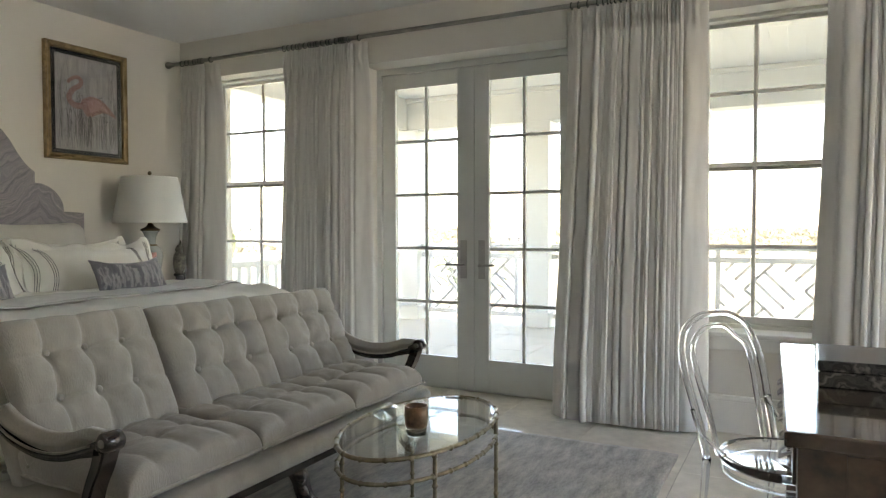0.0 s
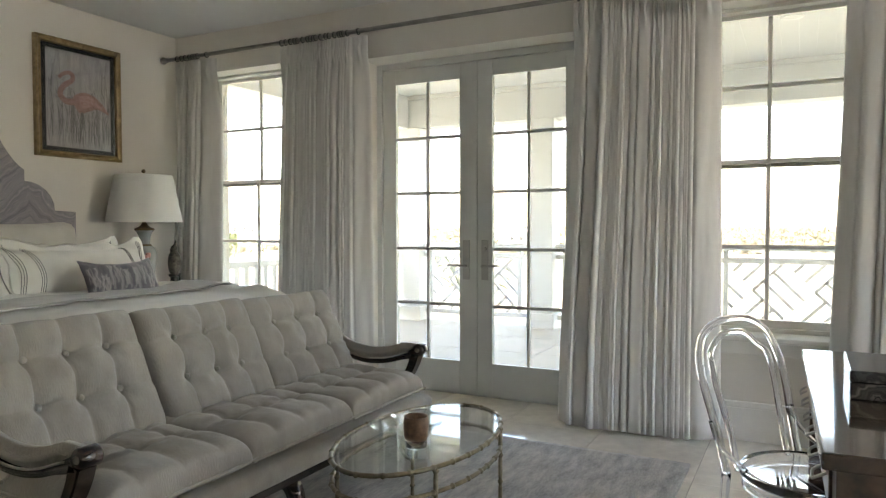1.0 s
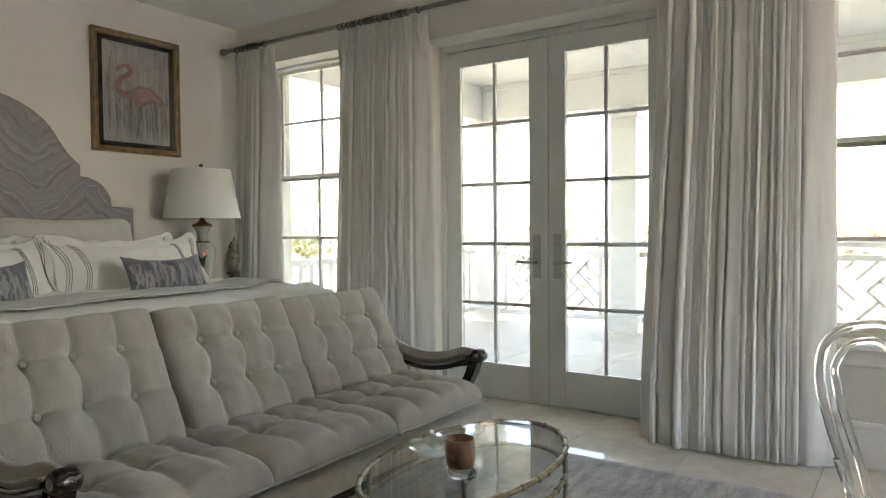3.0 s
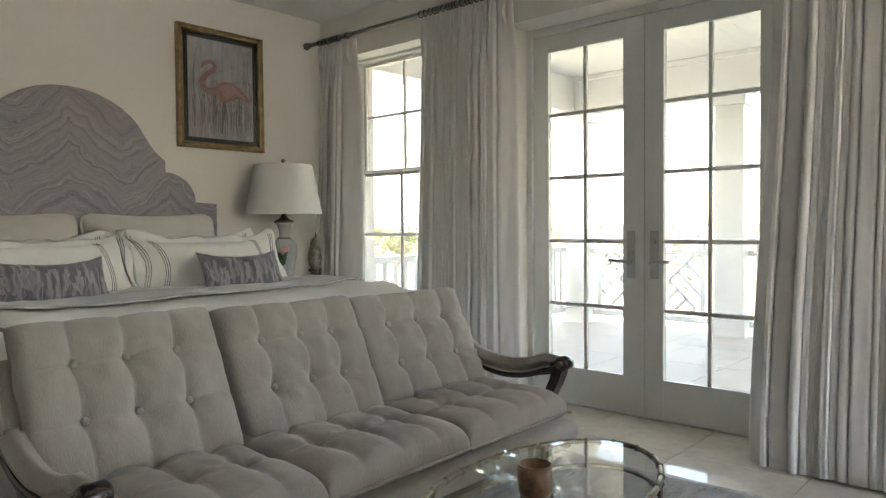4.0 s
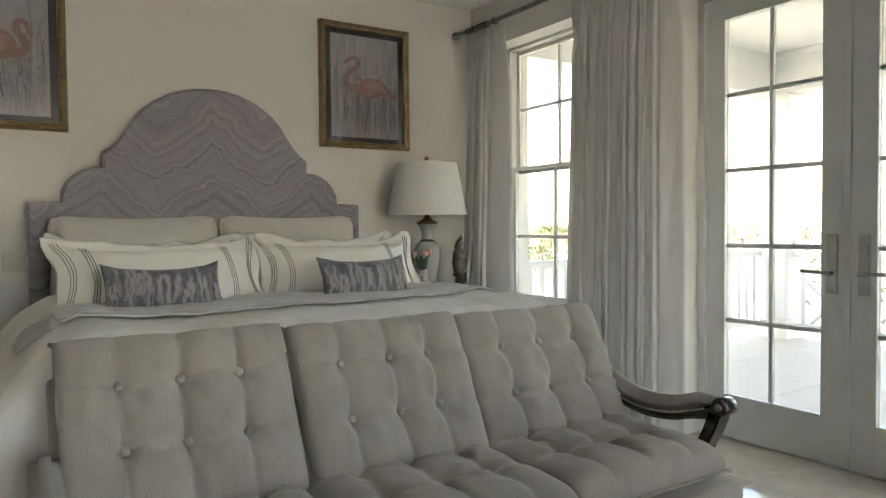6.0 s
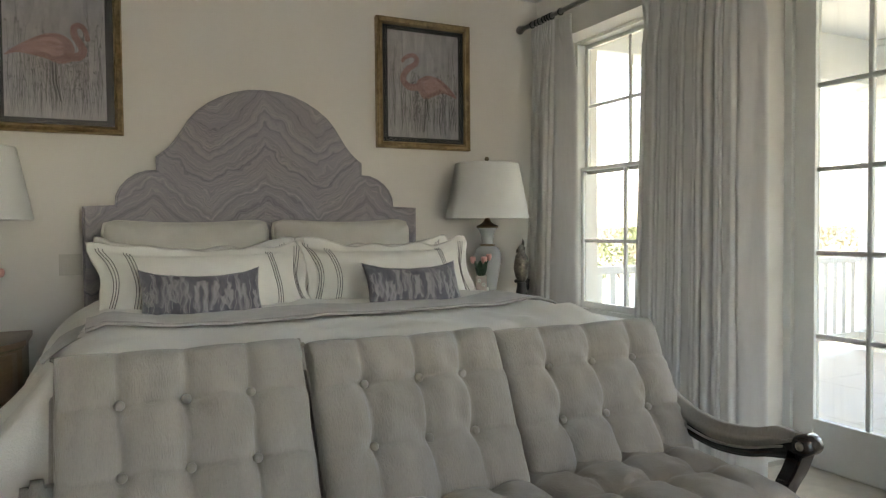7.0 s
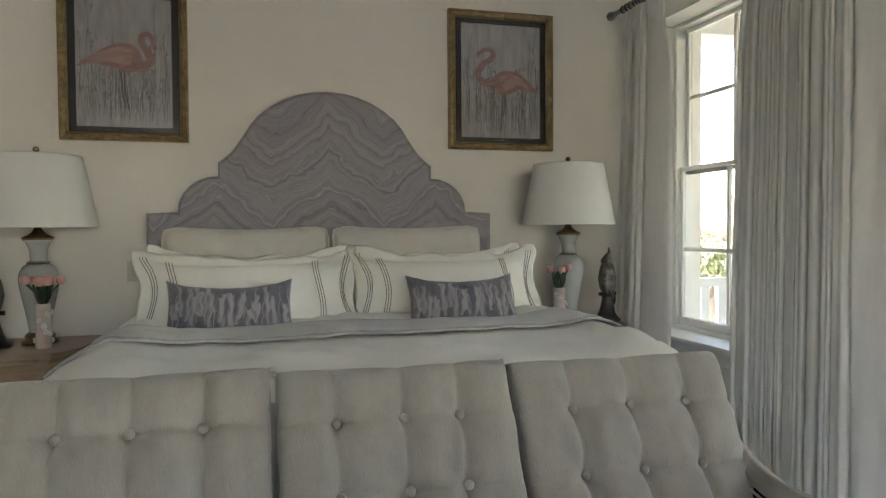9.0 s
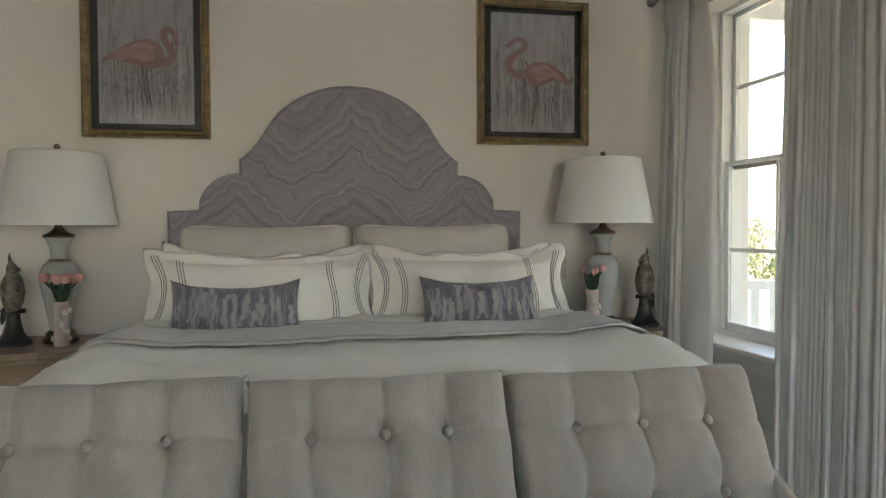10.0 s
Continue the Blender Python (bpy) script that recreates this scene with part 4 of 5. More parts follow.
for i in range(80):
    x = -3.49 + 0.36 * i / 79
    pts, sway = [], rng.uniform(-0.035, 0.035)
    for q in range(5):
        turn = (0.945 + 0.036 * q - 0.905) / 0.20
        down = 0.20 * (1 - math.cos(turn))
        pts.append((x + sway * q / 4, BC - 0.905 - 0.20 * math.sin(turn) - spill(x, down, -1) - 0.004, 0.800 - down + 0.050 + rng.uniform(-0.004, 0.004)))
    tube(pts, 0.0032, 4, bm)
part("fringe", bm, M_THROW, thr, "knotted wool fringe")


def pillow(name, at, wide, tall, thick, lean, mat, seed, label, category, flange=0.0, turn=0.0, group="", rows=34, dips=0.06, puff=0.7, trim=0.0):
    """A pillow standing on its long edge at (x, y, z), leaning back by lean degrees; its face looks along +x."""
    t = thing(name, at, label, category, group)
    place = Matrix.Translation(at) @ Matrix.Rotation(radians(turn), 4, 'Z') @ Matrix.Rotation(radians(-lean), 4, 'Y')
    fa, fb = 1 + 2 * flange / wide, 1 + 2 * flange / tall
    cols = int(rows * wide / tall)

    def face(a, b, h=0.0, back=False):
        """A point on the pillow's face; beyond 1 it lies on the flange."""
        ia, ib = min(1.0, abs(a)), min(1.0, abs(b))
        e = max(0.0, (1 - ia ** 2.4) * (1 - ib ** 2.4)) ** puff
        sag = dips * (1 - ia * ia) * (ib ** 2) * (1 if b > 0 else 0.25)
        pull = 1 - 0.05 * (1 - ib * ib) * ia ** 3
        y = a * wide / 2 * pull * (1 - trim * ib ** 7)
        z = b * tall / 2 * (1 - 2 * trim * ia ** 12) - sag * tall + tall / 2
        wr = 0.012 * noise.noise((y * 6 + seed, z * 5, seed)) + 0.006 * noise.noise((y * 15, z * 12, seed + 2))
        fan = math.exp(-((1 - ia) ** 2 + (1 - ib) ** 2) / 0.10)
        wr += 0.013 * fan * math.sin(17 * (ia - ib) + seed) + 0.004 * (1 - ib) * math.sin(23 * a + 5 * b + seed) * ia ** 2
        ear = ia ** 7 * ib ** 7 * (1 if b > 0 else 0)
        if flange:
            z += 0.045 * ear
            y += math.copysign(0.020 * ear, a)
            x0 = -0.05 * ear + 0.016 * ear * math.sin(9 * a + seed)
        else:
            x0 = 0.0
        x = x0 + (-0.75 if back else 1.0) * thick / 2 * e + wr * (0.25 + e)
        over = max(0.0, (abs(a) - 1) * wide / 2, (abs(b) - 1) * tall / 2)
        if over > 0:
            w = over / max(flange, 1e-6)
            x += w * (0.050 * noise.noise((y * 7, z * 7, seed + 5)) - 0.010)
            z += w * 0.022 * noise.noise((y * 6, 4, seed + 11))
            y += w * 0.022 * noise.noise((3, z * 7, seed + 12))
            x += -0.003 if back else 0.003
        return place @ Vector((x + h, y, max(z, -0.004)))
    bm = bmesh.new()
    front, rear = [], []
    for j in range(rows + 1):
        b = fb * (2 * j / rows - 1)
        f, k = [], []
        for i in range(cols + 1):
            a = fa * (2 * i / cols - 1)
            f.append(bm.verts.new(face(a, b)))
            k.append(f[-1] if i in (0, cols) or j in (0, rows) else bm.verts.new(face(a, b, 0, True)))
        front.append(f)
        rear.append(k)
    for g in (front, rear):
        for p, q in zip(g, g[1:]):
            for i in range(cols):
                try:
                    bm.faces.new((p[i], p[i + 1], q[i + 1], q[i]))
                except ValueError:
                    pass
    part("pillow_body", bm, mat, t, smooth=True)
    return t, face


def stripes(t, face, where, n=3, gap=0.028):
    """Embroidered lines up the face of a pillow, gap apart."""
    for k in range(n):
        a = where + (k - 1) * gap
        pts = [face(a + 0.025 * math.sin(2.6 * b + where * 5), b, 0.0035) for b in [q / 28 * 2.14 - 1.07 for q in range(29)]]
        part("stripe", tube(pts, 0.0017, 5), M_STRIPE, t, "charcoal embroidered line", True)


for y, wd in ((2.178, 0.88), (3.062, 0.87)):
    t, face = pillow("bolster_pillow", (-4.46, y, 0.80), wd, 0.475, 0.27, 13, M_BEIGE, int(y * 10), "plump oatmeal linen pillow with corded edge against the headboard", "pillow", group="linen pillows", dips=0.055, puff=0.36, trim=0.05)
    rim = [face(a, b, 0.0) for a, b in [(-1, q / 5) for q in range(-5, 5)] + [(q / 8, 1) for q in range(-8, 8)] + [(1, -q / 5) for q in range(-5, 5)] + [(-q / 8, -1) for q in range(-8, 8)]]
    part("cord", tube(rim, 0.011, 8, loop=True), M_BEIGE, t, smooth=True)
for y, x, wd, lean, turn, tall in ((2.22, -4.14, 0.86, 22, 3, 0.312), (3.13, -4.15, 0.86, 22, -3, 0.312)):
    t, face = pillow("pillow_sham", (x, y, 0.81), wd, tall, 0.20, lean, M_LINEN, int(y * 20), "white cotton flanged sham with triple charcoal stripes, behind", "pillow", 0.05, turn, "white shams", dips=0.12)
    stripes(t, face, -0.93)
    stripes(t, face, 0.93)
for y, x, wd, lean, turn in ((2.20, -3.82, 0.88, 30, 4), (3.12, -3.845, 0.84, 30, -4)):
    t, face = pillow("pillow_sham", (x, y, 0.825), wd, 0.315, 0.24, lean, M_LINEN, int(y * 30), "white cotton flanged sham with triple charcoal stripes, in front", "pillow", 0.052, turn, "white shams", dips=0.10)
    stripes(t, face, -0.98)
    stripes(t, face, -0.76)
    stripes(t, face, 0.68)
    stripes(t, face, 1.0)
for y, x, wd in ((2.115, -3.49, 0.49), (3.085, -3.50, 0.49)):
    t, face = pillow("lumbar_pillow", (x, y, 0.835), wd, 0.232, 0.13, 26, M_LUMBAR, int(y * 40), "small slate violet velvet lumbar pillow with silvery branch pattern", "pillow", group="lumbar pillows", rows=26, dips=0.20, puff=0.55)
    rng = random.Random(int(y * 50))
    bm = bmesh.new()
    for k in range(40):
        a0 = -0.94 + 1.88 * k / 39 + rng.uniform(-0.03, 0.03)
        b0 = rng.uniform(-0.96, -0.35)
        b1 = b0 + rng.uniform(0.5, 1.3)
        n = 14
        way = rng.uniform(-0.10, 0.10)
        pts = [(a0 + way * q / n + 0.015 * math.sin(q * 0.9 + k), min(0.95, b0 + (b1 - b0) * q / n)) for q in range(n + 1)]
        for p, q in zip(pts, pts[1:]):
            if q[1] - p[1] > 0.005 and abs(q[0]) < 0.97:
                beam(face(*p, 0.0012), face(*q, 0.0012), 0.0022, 0.0012, up=(1, 0, 0.3), bm=bm)
                if k % 3:
                    for s in (-1, 1):
                        tip = (max(-0.97, min(0.97, p[0] + s * 0.035)), min(0.96, p[1] + 0.07))
                        beam(face(*p, 0.0012), face(*tip, 0.0012), 0.0028, 0.0012, up=(1, 0, 0.3), bm=bm)
    part("fern_pattern", bm, M_FERN, t, "silvery woven fern pattern")


# ---- nightstands and what stands on them ----
def nightstand(yc, label):
    x0, x1, w = -4.77, -4.22, 0.33
    t = thing("nightstand", (-4.5, yc, 0.0), label, "nightstand", "nightstands")

    def outline(grow):
        pts = []
        for i in range(33):
            q = i / 32 * 2 - 1
            bow = x1 + grow - 0.17 * abs(q) ** 6 + 0.016 * math.cos(q * math.pi * 3)
            pts.append((bow, yc + q * (w + grow)))
        return [(x0, yc + w + grow)] + pts[::-1] + [(x0, yc - w - grow)]
    part("top", plate([(x, y, 0.655) for x, y in outline(0.015)], (0, 0, 0.027)), M_TAN, t, "polished serpentine tan top")
    part("body", plate([(x, y, 0.16) for x, y in outline(-0.005)], (0, 0, 0.494)), M_TAN, t, "curved tan wood case")
    for z in (0.19, 0.42):
        pts = [(x + 0.006, y, z) for x, y in outline(-0.005)[2:-2]]
        front = [p for p in pts]
        bm = bmesh.new()
        a = [bm.verts.new(p) for p in front]
        b = [bm.verts.new((p[0], p[1], z + 0.21)) for p in front]
        for i in range(len(a) - 1):
            bm.faces.new((a[i], a[i + 1], b[i + 1], b[i]))
        dr = part("drawer_front", bm, M_TAN, t, smooth=True)
        so = dr.modifiers.new("thick", 'SOLIDIFY')
        so.thickness, so.offset = 0.012, 0
        part("knob", lathe([(0.001, 0.016), (0.012, 0.014), (0.014, 0.004), (0.006, 0)], (x1 + 0.02, yc, z + 0.10), 14, closed=False), M_BRASS, dr, "small brass knob", True)
    part("trim_band", plate([(x, y, 0.643) for x, y in outline(0.006)], (0, 0, 0.0115)), M_BRASS, t, "thin brass band under the top")
    for x, y in ((x0 + 0.04, yc - w + 0.04), (x0 + 0.04, yc + w - 0.04), (x1 - 0.09, yc - w + 0.05), (x1 - 0.09, yc + w - 0.05)):
        part("leg", lathe([(0.016, 0), (0.022, 0.06), (0.030, 0.161)], (x, y, 0.0), 12), M_TAN, t, smooth=True)


nightstand(4.00, "light tan wooden nightstand with serpentine front near the window")
nightstand(1.06, "light tan wooden nightstand with serpentine front and brass band")
NZ = 0.683


def table_lamp(x, y):
    t = thing("table_lamp", (x, y, NZ), "celadon ceramic table lamp with white drum shade, unlit", "table lamp", "bedside lamps")
    part("base", lathe([(0.0, 0), (0.082, 0), (0.086, 0.012), (0.080, 0.022), (0.066, 0.028), (0.070, 0.040), (0.060, 0.052), (0.050, 0.058)], (x, y, NZ), 32, closed=False), M_BRONZE, t, "dark bronze foot", True)
    part("vase_body", lathe([(0.048, 0.055), (0.052, 0.09), (0.066, 0.17), (0.082, 0.25), (0.092, 0.31), (0.090, 0.35), (0.074, 0.385), (0.050, 0.402), (0.040, 0.408), (0.038, 0.43), (0.042, 0.47), (0.056, 0.505), (0.070, 0.52), (0.060, 0.522)], (x, y, NZ), 36, closed=False), M_CELADON, t, "pale celadon glazed baluster", True)
    part("collar", lathe([(0.049, 0.395), (0.053, 0.400), (0.053, 0.409), (0.045, 0.414)], (x, y, NZ), 32, closed=False), M_BRASS, t, "gilt collar", True)
    part("cap", lathe([(0.068, 0.518), (0.074, 0.524), (0.072, 0.533), (0.045, 0.545), (0.026, 0.56), (0.018, 0.575), (0.012, 0.60), (0.0, 0.60)], (x, y, NZ), 32, closed=False), M_BRONZE, t, "dark bronze cap", True)
    part("socket_rod", tube([(x, y, NZ + 0.59), (x, y, 1.63)], 0.006, 10), M_BRASS, t)
    bm = lathe([(0.276, 1.264), (0.275, 1.272), (0.209, 1.618), (0.207, 1.624), (0.204, 1.618), (0.270, 1.272), (0.271, 1.264), (0.276, 1.264)], (x, y, 0), 56, closed=False)
    sh = part("shade", bm, M_SHADE, t, "white linen tapered drum shade", True)
    bm = bmesh.new()
    for q in range(3):
        a = q * 2.094
        tube([(x, y, 1.612), (x + 0.206 * math.cos(a), y + 0.206 * math.sin(a), 1.614)], 0.0025, 6, bm)
    part("spider", bm, M_BRASS, sh)
    part("finial", lathe([(0.004, 1.625), (0.010, 1.632), (0.005, 1.640), (0.014, 1.648), (0.016, 1.657), (0.010, 1.668), (0.0, 1.671)], (x, y, 0), 16, closed=False), M_BRASS, sh, "brass ball finial", True)


table_lamp(-4.49, 4.035)
table_lamp(-4.55, 1.165)


def cockatoo(x, y, face):
    """A carved bird on a turned stand, as one plain mesh with a silver top and dark stand."""
    bm = lathe([(0.0, 0), (0.082, 0), (0.084, 0.012), (0.074, 0.022), (0.060, 0.034), (0.046, 0.060), (0.036, 0.10), (0.030, 0.135), (0.032, 0.15), (0.026, 0.155), (0.0, 0.155)], (x, y, NZ), 24, closed=False)
    dark = len(bm.faces)
    lathe([(0.004, 0.150), (0.028, 0.165), (0.044, 0.20), (0.052, 0.25), (0.050, 0.29), (0.040, 0.325), (0.028, 0.345), (0.027, 0.365), (0.024, 0.385), (0.014, 0.398), (0.004, 0.404)], (x, y, NZ), 20, bm, False)
    tube([(x, y - 0.004 * face, NZ + 0.39), (x, y - 0.010 * face, NZ + 0.42), (x, y - 0.012 * face, NZ + 0.445)], [0.013, 0.008, 0.002], 8, bm)
    tube([(x, y + 0.02 * face, NZ + 0.375), (x, y + 0.034 * face, NZ + 0.368), (x, y + 0.036 * face, NZ + 0.352)], [0.011, 0.008, 0.002], 8, bm)
    tube([(x, y - 0.02 * face, NZ + 0.20), (x, y - 0.045 * face, NZ + 0.13), (x, y - 0.05 * face, NZ + 0.10)], [0.02, 0.014, 0.005], 8, bm)
    tube([(x, y - 0.05, NZ + 0.165), (x, y + 0.055, NZ + 0.165)], 0.012, 8, bm)
    for v in bm.verts:
        if v.co.z > NZ + 0.17:
            v.co += 0.006 * noise.noise_vector(v.co * 45)
    bm.faces.ensure_lookup_table()
    for f in bm.faces:
        f.material_index = 0 if f.calc_center_median().z > NZ + 0.172 else 1
    me = finish("bird_statue", bm, M_SILVER, True)
    me.materials.append(M_BLACK)
    tagged(new("bird_statue", me), "tarnished silver cockatoo figurine on a black turned stand", "figurine", "bird figurines")


cockatoo(-4.42, 4.255, -1)
cockatoo(-4.48, 0.975, 1)


def tulip_vase(x, y, blooms, seed):
    rng = random.Random(seed)
    t = thing("tulip_vase", (x, y, NZ), "slim pale porcelain vase with raised blossoms and pink tulips", "vase", "tulip vases")
    h = 0.215
    part("vase_body", lathe([(0.0, 0), (0.036, 0), (0.037, 0.01), (0.034, h * 0.5), (0.035, h), (0.031, h), (0.030, h * 0.5), (0.0, 0.02)], (x, y, NZ), 24, closed=False), M_VASE, t, smooth=True)
    for k in range(9):
        a, z = rng.uniform(-1.5, 1.5), NZ + 0.03 + 0.018 * k + rng.uniform(-0.01, 0.01)
        c = Vector((x + 0.037 * math.cos(a), y + 0.037 * math.sin(a), z))
        bm = bmesh.new()
        for q in range(5):
            o = Vector((0.004, 0.008 * math.cos(q * 1.257), 0.008 * math.sin(q * 1.257)))
            bmesh.ops.create_icosphere(bm, subdivisions=1, radius=0.0065, matrix=Matrix.Translation(c + Matrix.Rotation(a, 3, 'Z') @ o))
        part("blossom", bm, M_BLOSSOM, t, "raised white porcelain blossom", True)
    for k in range(blooms):
        a = k / blooms * 6.283 + rng.uniform(-0.2, 0.2)
        lean = rng.uniform(0.045, 0.088) if blooms > 3 else rng.uniform(0.036, 0.09)
        top = Vector((x + lean * math.cos(a) * 0.7, y + lean * math.sin(a), NZ + h + (rng.uniform(0.085, 0.125) if blooms == 3 else rng.uniform(0.092, 0.104))))
        full = 1.0 if blooms == 3 else 1.25
        mid = Vector((x + 0.4 * lean * math.cos(a), y + 0.4 * lean * math.sin(a), NZ + h + 0.05))
        st = part("tulip", tube([(x, y, NZ + h - 0.05), mid, top], 0.003, 6), M_LEAF, t, "green tulip stem")
        bm = bmesh.new()
        for q in range(5):
            b = q * 1.257 + a
            m = Matrix.Translation(top + Vector((0.009 * math.cos(b), 0.009 * math.sin(b), 0.014))) @ Matrix.Rotation(b, 4, 'Z') @ Matrix.Rotation(0.18, 4, 'Y') @ Matrix.Diagonal((0.009 * full, 0.015 * full, (0.024 if blooms == 3 else 0.018) * full, 1))
            bmesh.ops.create_icosphere(bm, subdivisions=2, radius=1, matrix=m)
        part("bloom", bm, M_TULIP, st, "closed pale pink tulip bloom", True)
    for k in range(7):
        a = k * 0.9 + seed
        w = Vector((-math.sin(a), math.cos(a), 0)) * 0.023
        o = Vector((math.cos(a), math.sin(a), 0))
        base = Vector((x, y, NZ + h - 0.01))
        bm = bmesh.new()
        rows = []
        for q in range(7):
            s = q / 6
            c = base + o * (0.012 + 0.035 * s) + Vector((0, 0, 0.105 * s))
            ww = w * math.sin(math.pi * (0.12 + 0.86 * s))
            rows.append([bm.verts.new(c - ww), bm.verts.new(c - o * 0.004), bm.verts.new(c + ww)])
        for p, r in zip(rows, rows[1:]):
            for q in range(2):
                bm.faces.new((p[q], p[q + 1], r[q + 1], r[q]))
        part("leaf", bm, M_LEAF, t, "dark green tulip leaf", True)


tulip_vase(-4.38, 3.925, 3, 1)
tulip_vase(-4.38, 1.225, 9, 2)


# ---- pictures and wall plates ----
def picture(y0, y1, flip, label):
    z0, z1, x = 1.735, 2.587, X0
    t = thing("framed_picture", (x, (y0 + y1) / 2, z0), label, "picture", "framed pictures")
    f = 0.043
    for a, b, c, d in ((y0, y1, z0, z0 + f), (y0, y1, z1 - f, z1), (y0, y0 + f, z0, z1), (y1 - f, y1, z0, z1)):
        bm = bmesh.new()
        if b - a > d - c:
            up = 1 if c == z0 else -1
            e = z0 if up > 0 else z1
            prof = [(0, 0), (0.040, 0), (0.046, 0.008), (0.036, 0.018), (0.031, 0.028), (0.039, 0.036), (0.030, f), (0, f)]
            rows = [[bm.verts.new((x + 0.001 + p, yy, e + up * q)) for p, q in prof] for yy in (0, 1) for _ in (0,)]
            for r, sgn in zip(rows, (0, 1)):
                for v, (p, q) in zip(r, prof):
                    v.co.y = (y0 + q) if sgn == 0 else (y1 - q)
        else:
            lf = 1 if a == y0 else -1
            e = y0 if lf > 0 else y1
            prof = [(0, 0), (0.040, 0), (0.046, 0.008), (0.036, 0.018), (0.031, 0.028), (0.039, 0.036), (0.030, f), (0, f)]
            rows = []
            for sgn in (0, 1):
                rows.append([bm.verts.new((x + 0.001 + p, e + lf * q, (z0 + q) if sgn == 0 else (z1 - q))) for p, q in prof])
        k = len(prof)
        for i in range(k):
            bm.faces.new((rows[0][i], rows[0][(i + 1) % k], rows[1][(i + 1) % k], rows[1][i]))
        part("frame_rail", bm, M_GOLD, t, "worn gilt moulding")
    part("mat", box(x + 0.002, x + 0.016, y0 + f, y1 - f, z0 + f, z1 - f), M_MAT, t, "black mat board")
    a, b, c, d = y0 + f + 0.040, y1 - f - 0.040, z0 + f + 0.033, z1 - f - 0.033
    pr = part("print", box(x + 0.017, x + 0.020, a, b, c, d), M_PRINT, t, "grey print of reeds with a plain pink shape")
    w, h = b - a, d - c
    yc = (a + b) / 2

    def at(u, v):
        return Vector((x + 0.0205, yc + (u - 0.5) * w, c + v * h))
    rng = random.Random(9 + flip)
    bm = bmesh.new()
    for k in range(95):
        u, v0 = rng.uniform(0.03, 0.97), rng.uniform(0.02, 0.15)
        top = v0 + rng.uniform(0.25, 0.55 if abs(u - 0.5) < 0.3 else 0.85)
        pts = [at(min(0.985, max(0.015, u + rng.uniform(-0.02, 0.02) + 0.05 * q * q * rng.uniform(-1, 1))), min(0.98, v0 + (top - v0) * q)) for q in (0, 0.35, 0.7, 1)]
        for p, q in zip(pts, pts[1:]):
            beam(p, q, 0.0013, 0.0012, up=(1, 0, 0), bm=bm)
        for p in pts[1:]:
            for _ in range(2):
                o = p + Vector((0, rng.uniform(-0.012, 0.012), rng.uniform(-0.02, 0.01)))
                if a < o.y < b and c < o.z < d:
                    beam(p, o, 0.0030, 0.0012, up=(1, 0, 0), bm=bm)
    part("reed_lines", bm, M_REED, pr, "thin grey reed strokes")
    if flip:
        body = [(0.01, 0.455), (0.17, 0.55), (0.37, 0.63), (0.525, 0.65), (0.64, 0.61), (0.69, 0.53), (0.66, 0.447), (0.525, 0.42), (0.39, 0.455), (0.15, 0.48)]
        neck = [(0.62, 0.48), (0.72, 0.485), (0.775, 0.53), (0.74, 0.59), (0.69, 0.65), (0.69, 0.71), (0.75, 0.725), (0.80, 0.685), (0.825, 0.61)]
        legs = [[(0.467, 0.43), (0.476, 0.27), (0.505, 0.15)], [(0.497, 0.43), (0.50, 0.28), (0.545, 0.13)]]
    else:
        body = [(0.40, 0.53), (0.47, 0.575), (0.58, 0.60), (0.74, 0.57), (0.88, 0.49), (0.975, 0.40), (0.79, 0.44), (0.64, 0.405), (0.52, 0.37), (0.42, 0.44)]
        neck = [(0.43, 0.485), (0.29, 0.48), (0.205, 0.55), (0.27, 0.64), (0.38, 0.70), (0.40, 0.75), (0.34, 0.78), (0.25, 0.755), (0.19, 0.71)]
        legs = [[(0.52, 0.38), (0.51, 0.24), (0.495, 0.06)], [(0.54, 0.39), (0.545, 0.30), (0.53, 0.20)]]
    out = curve([at(u, v) for u, v in body], 5, True)
    part("pink_shape", plate(out, (0.0012, 0, 0)), M_PINK, pr, "plain pink painted shape")
    mid = sum((at(u, v) for u, v in body), Vector()) / len(body)
    wing = [mid + (p - mid) * 0.62 + Vector((0.0013, 0, 0.012)) for p in out]
    part("pale_patch", plate(wing, (0.0006, 0, 0)), M_FADED, pr, "paler pink painted patch")
    bm = bmesh.new()
    pts = curve([at(u, v) for u, v in neck], 6)
    rows = []
    for i, p in enumerate(pts):
        dd = (pts[min(i + 1, len(pts) - 1)] - pts[max(i - 1, 0)]).normalized()
        sd = Vector((0, -dd.z, dd.y)) * (0.024 - 0.013 * i / len(pts))
        rows.append([bm.verts.new(p + sd + Vector((0.0018, 0, 0))), bm.verts.new(p - sd + Vector((0.0018, 0, 0))), bm.verts.new(p - sd), bm.verts.new(p + sd)])
    for p, q in zip(rows, rows[1:]):
        for i in range(4):
            bm.faces.new((p[i], p[(i + 1) % 4], q[(i + 1) % 4], q[i]))
    part("pink_curve", bm, M_PINK, pr, "plain curved pink painted band")
    for q in legs:
        bm = bmesh.new()
        for p, r in zip(q, q[1:]):
            beam(at(*p) + Vector((0.0016, 0, 0)), at(*r) + Vector((0.0016, 0, 0)), 0.008, 0.0012, up=(1, 0, 0), bm=bm)
        part("thin_line", bm, M_REED, pr)
    g = part("glazing", box(x + 0.024, x + 0.0265, y0 + f - 0.004, y1 - f + 0.004, z0 + f - 0.004, z1 - f + 0.004), M_PICGLASS, t, "clear picture glass")
    g.visible_shadow = False


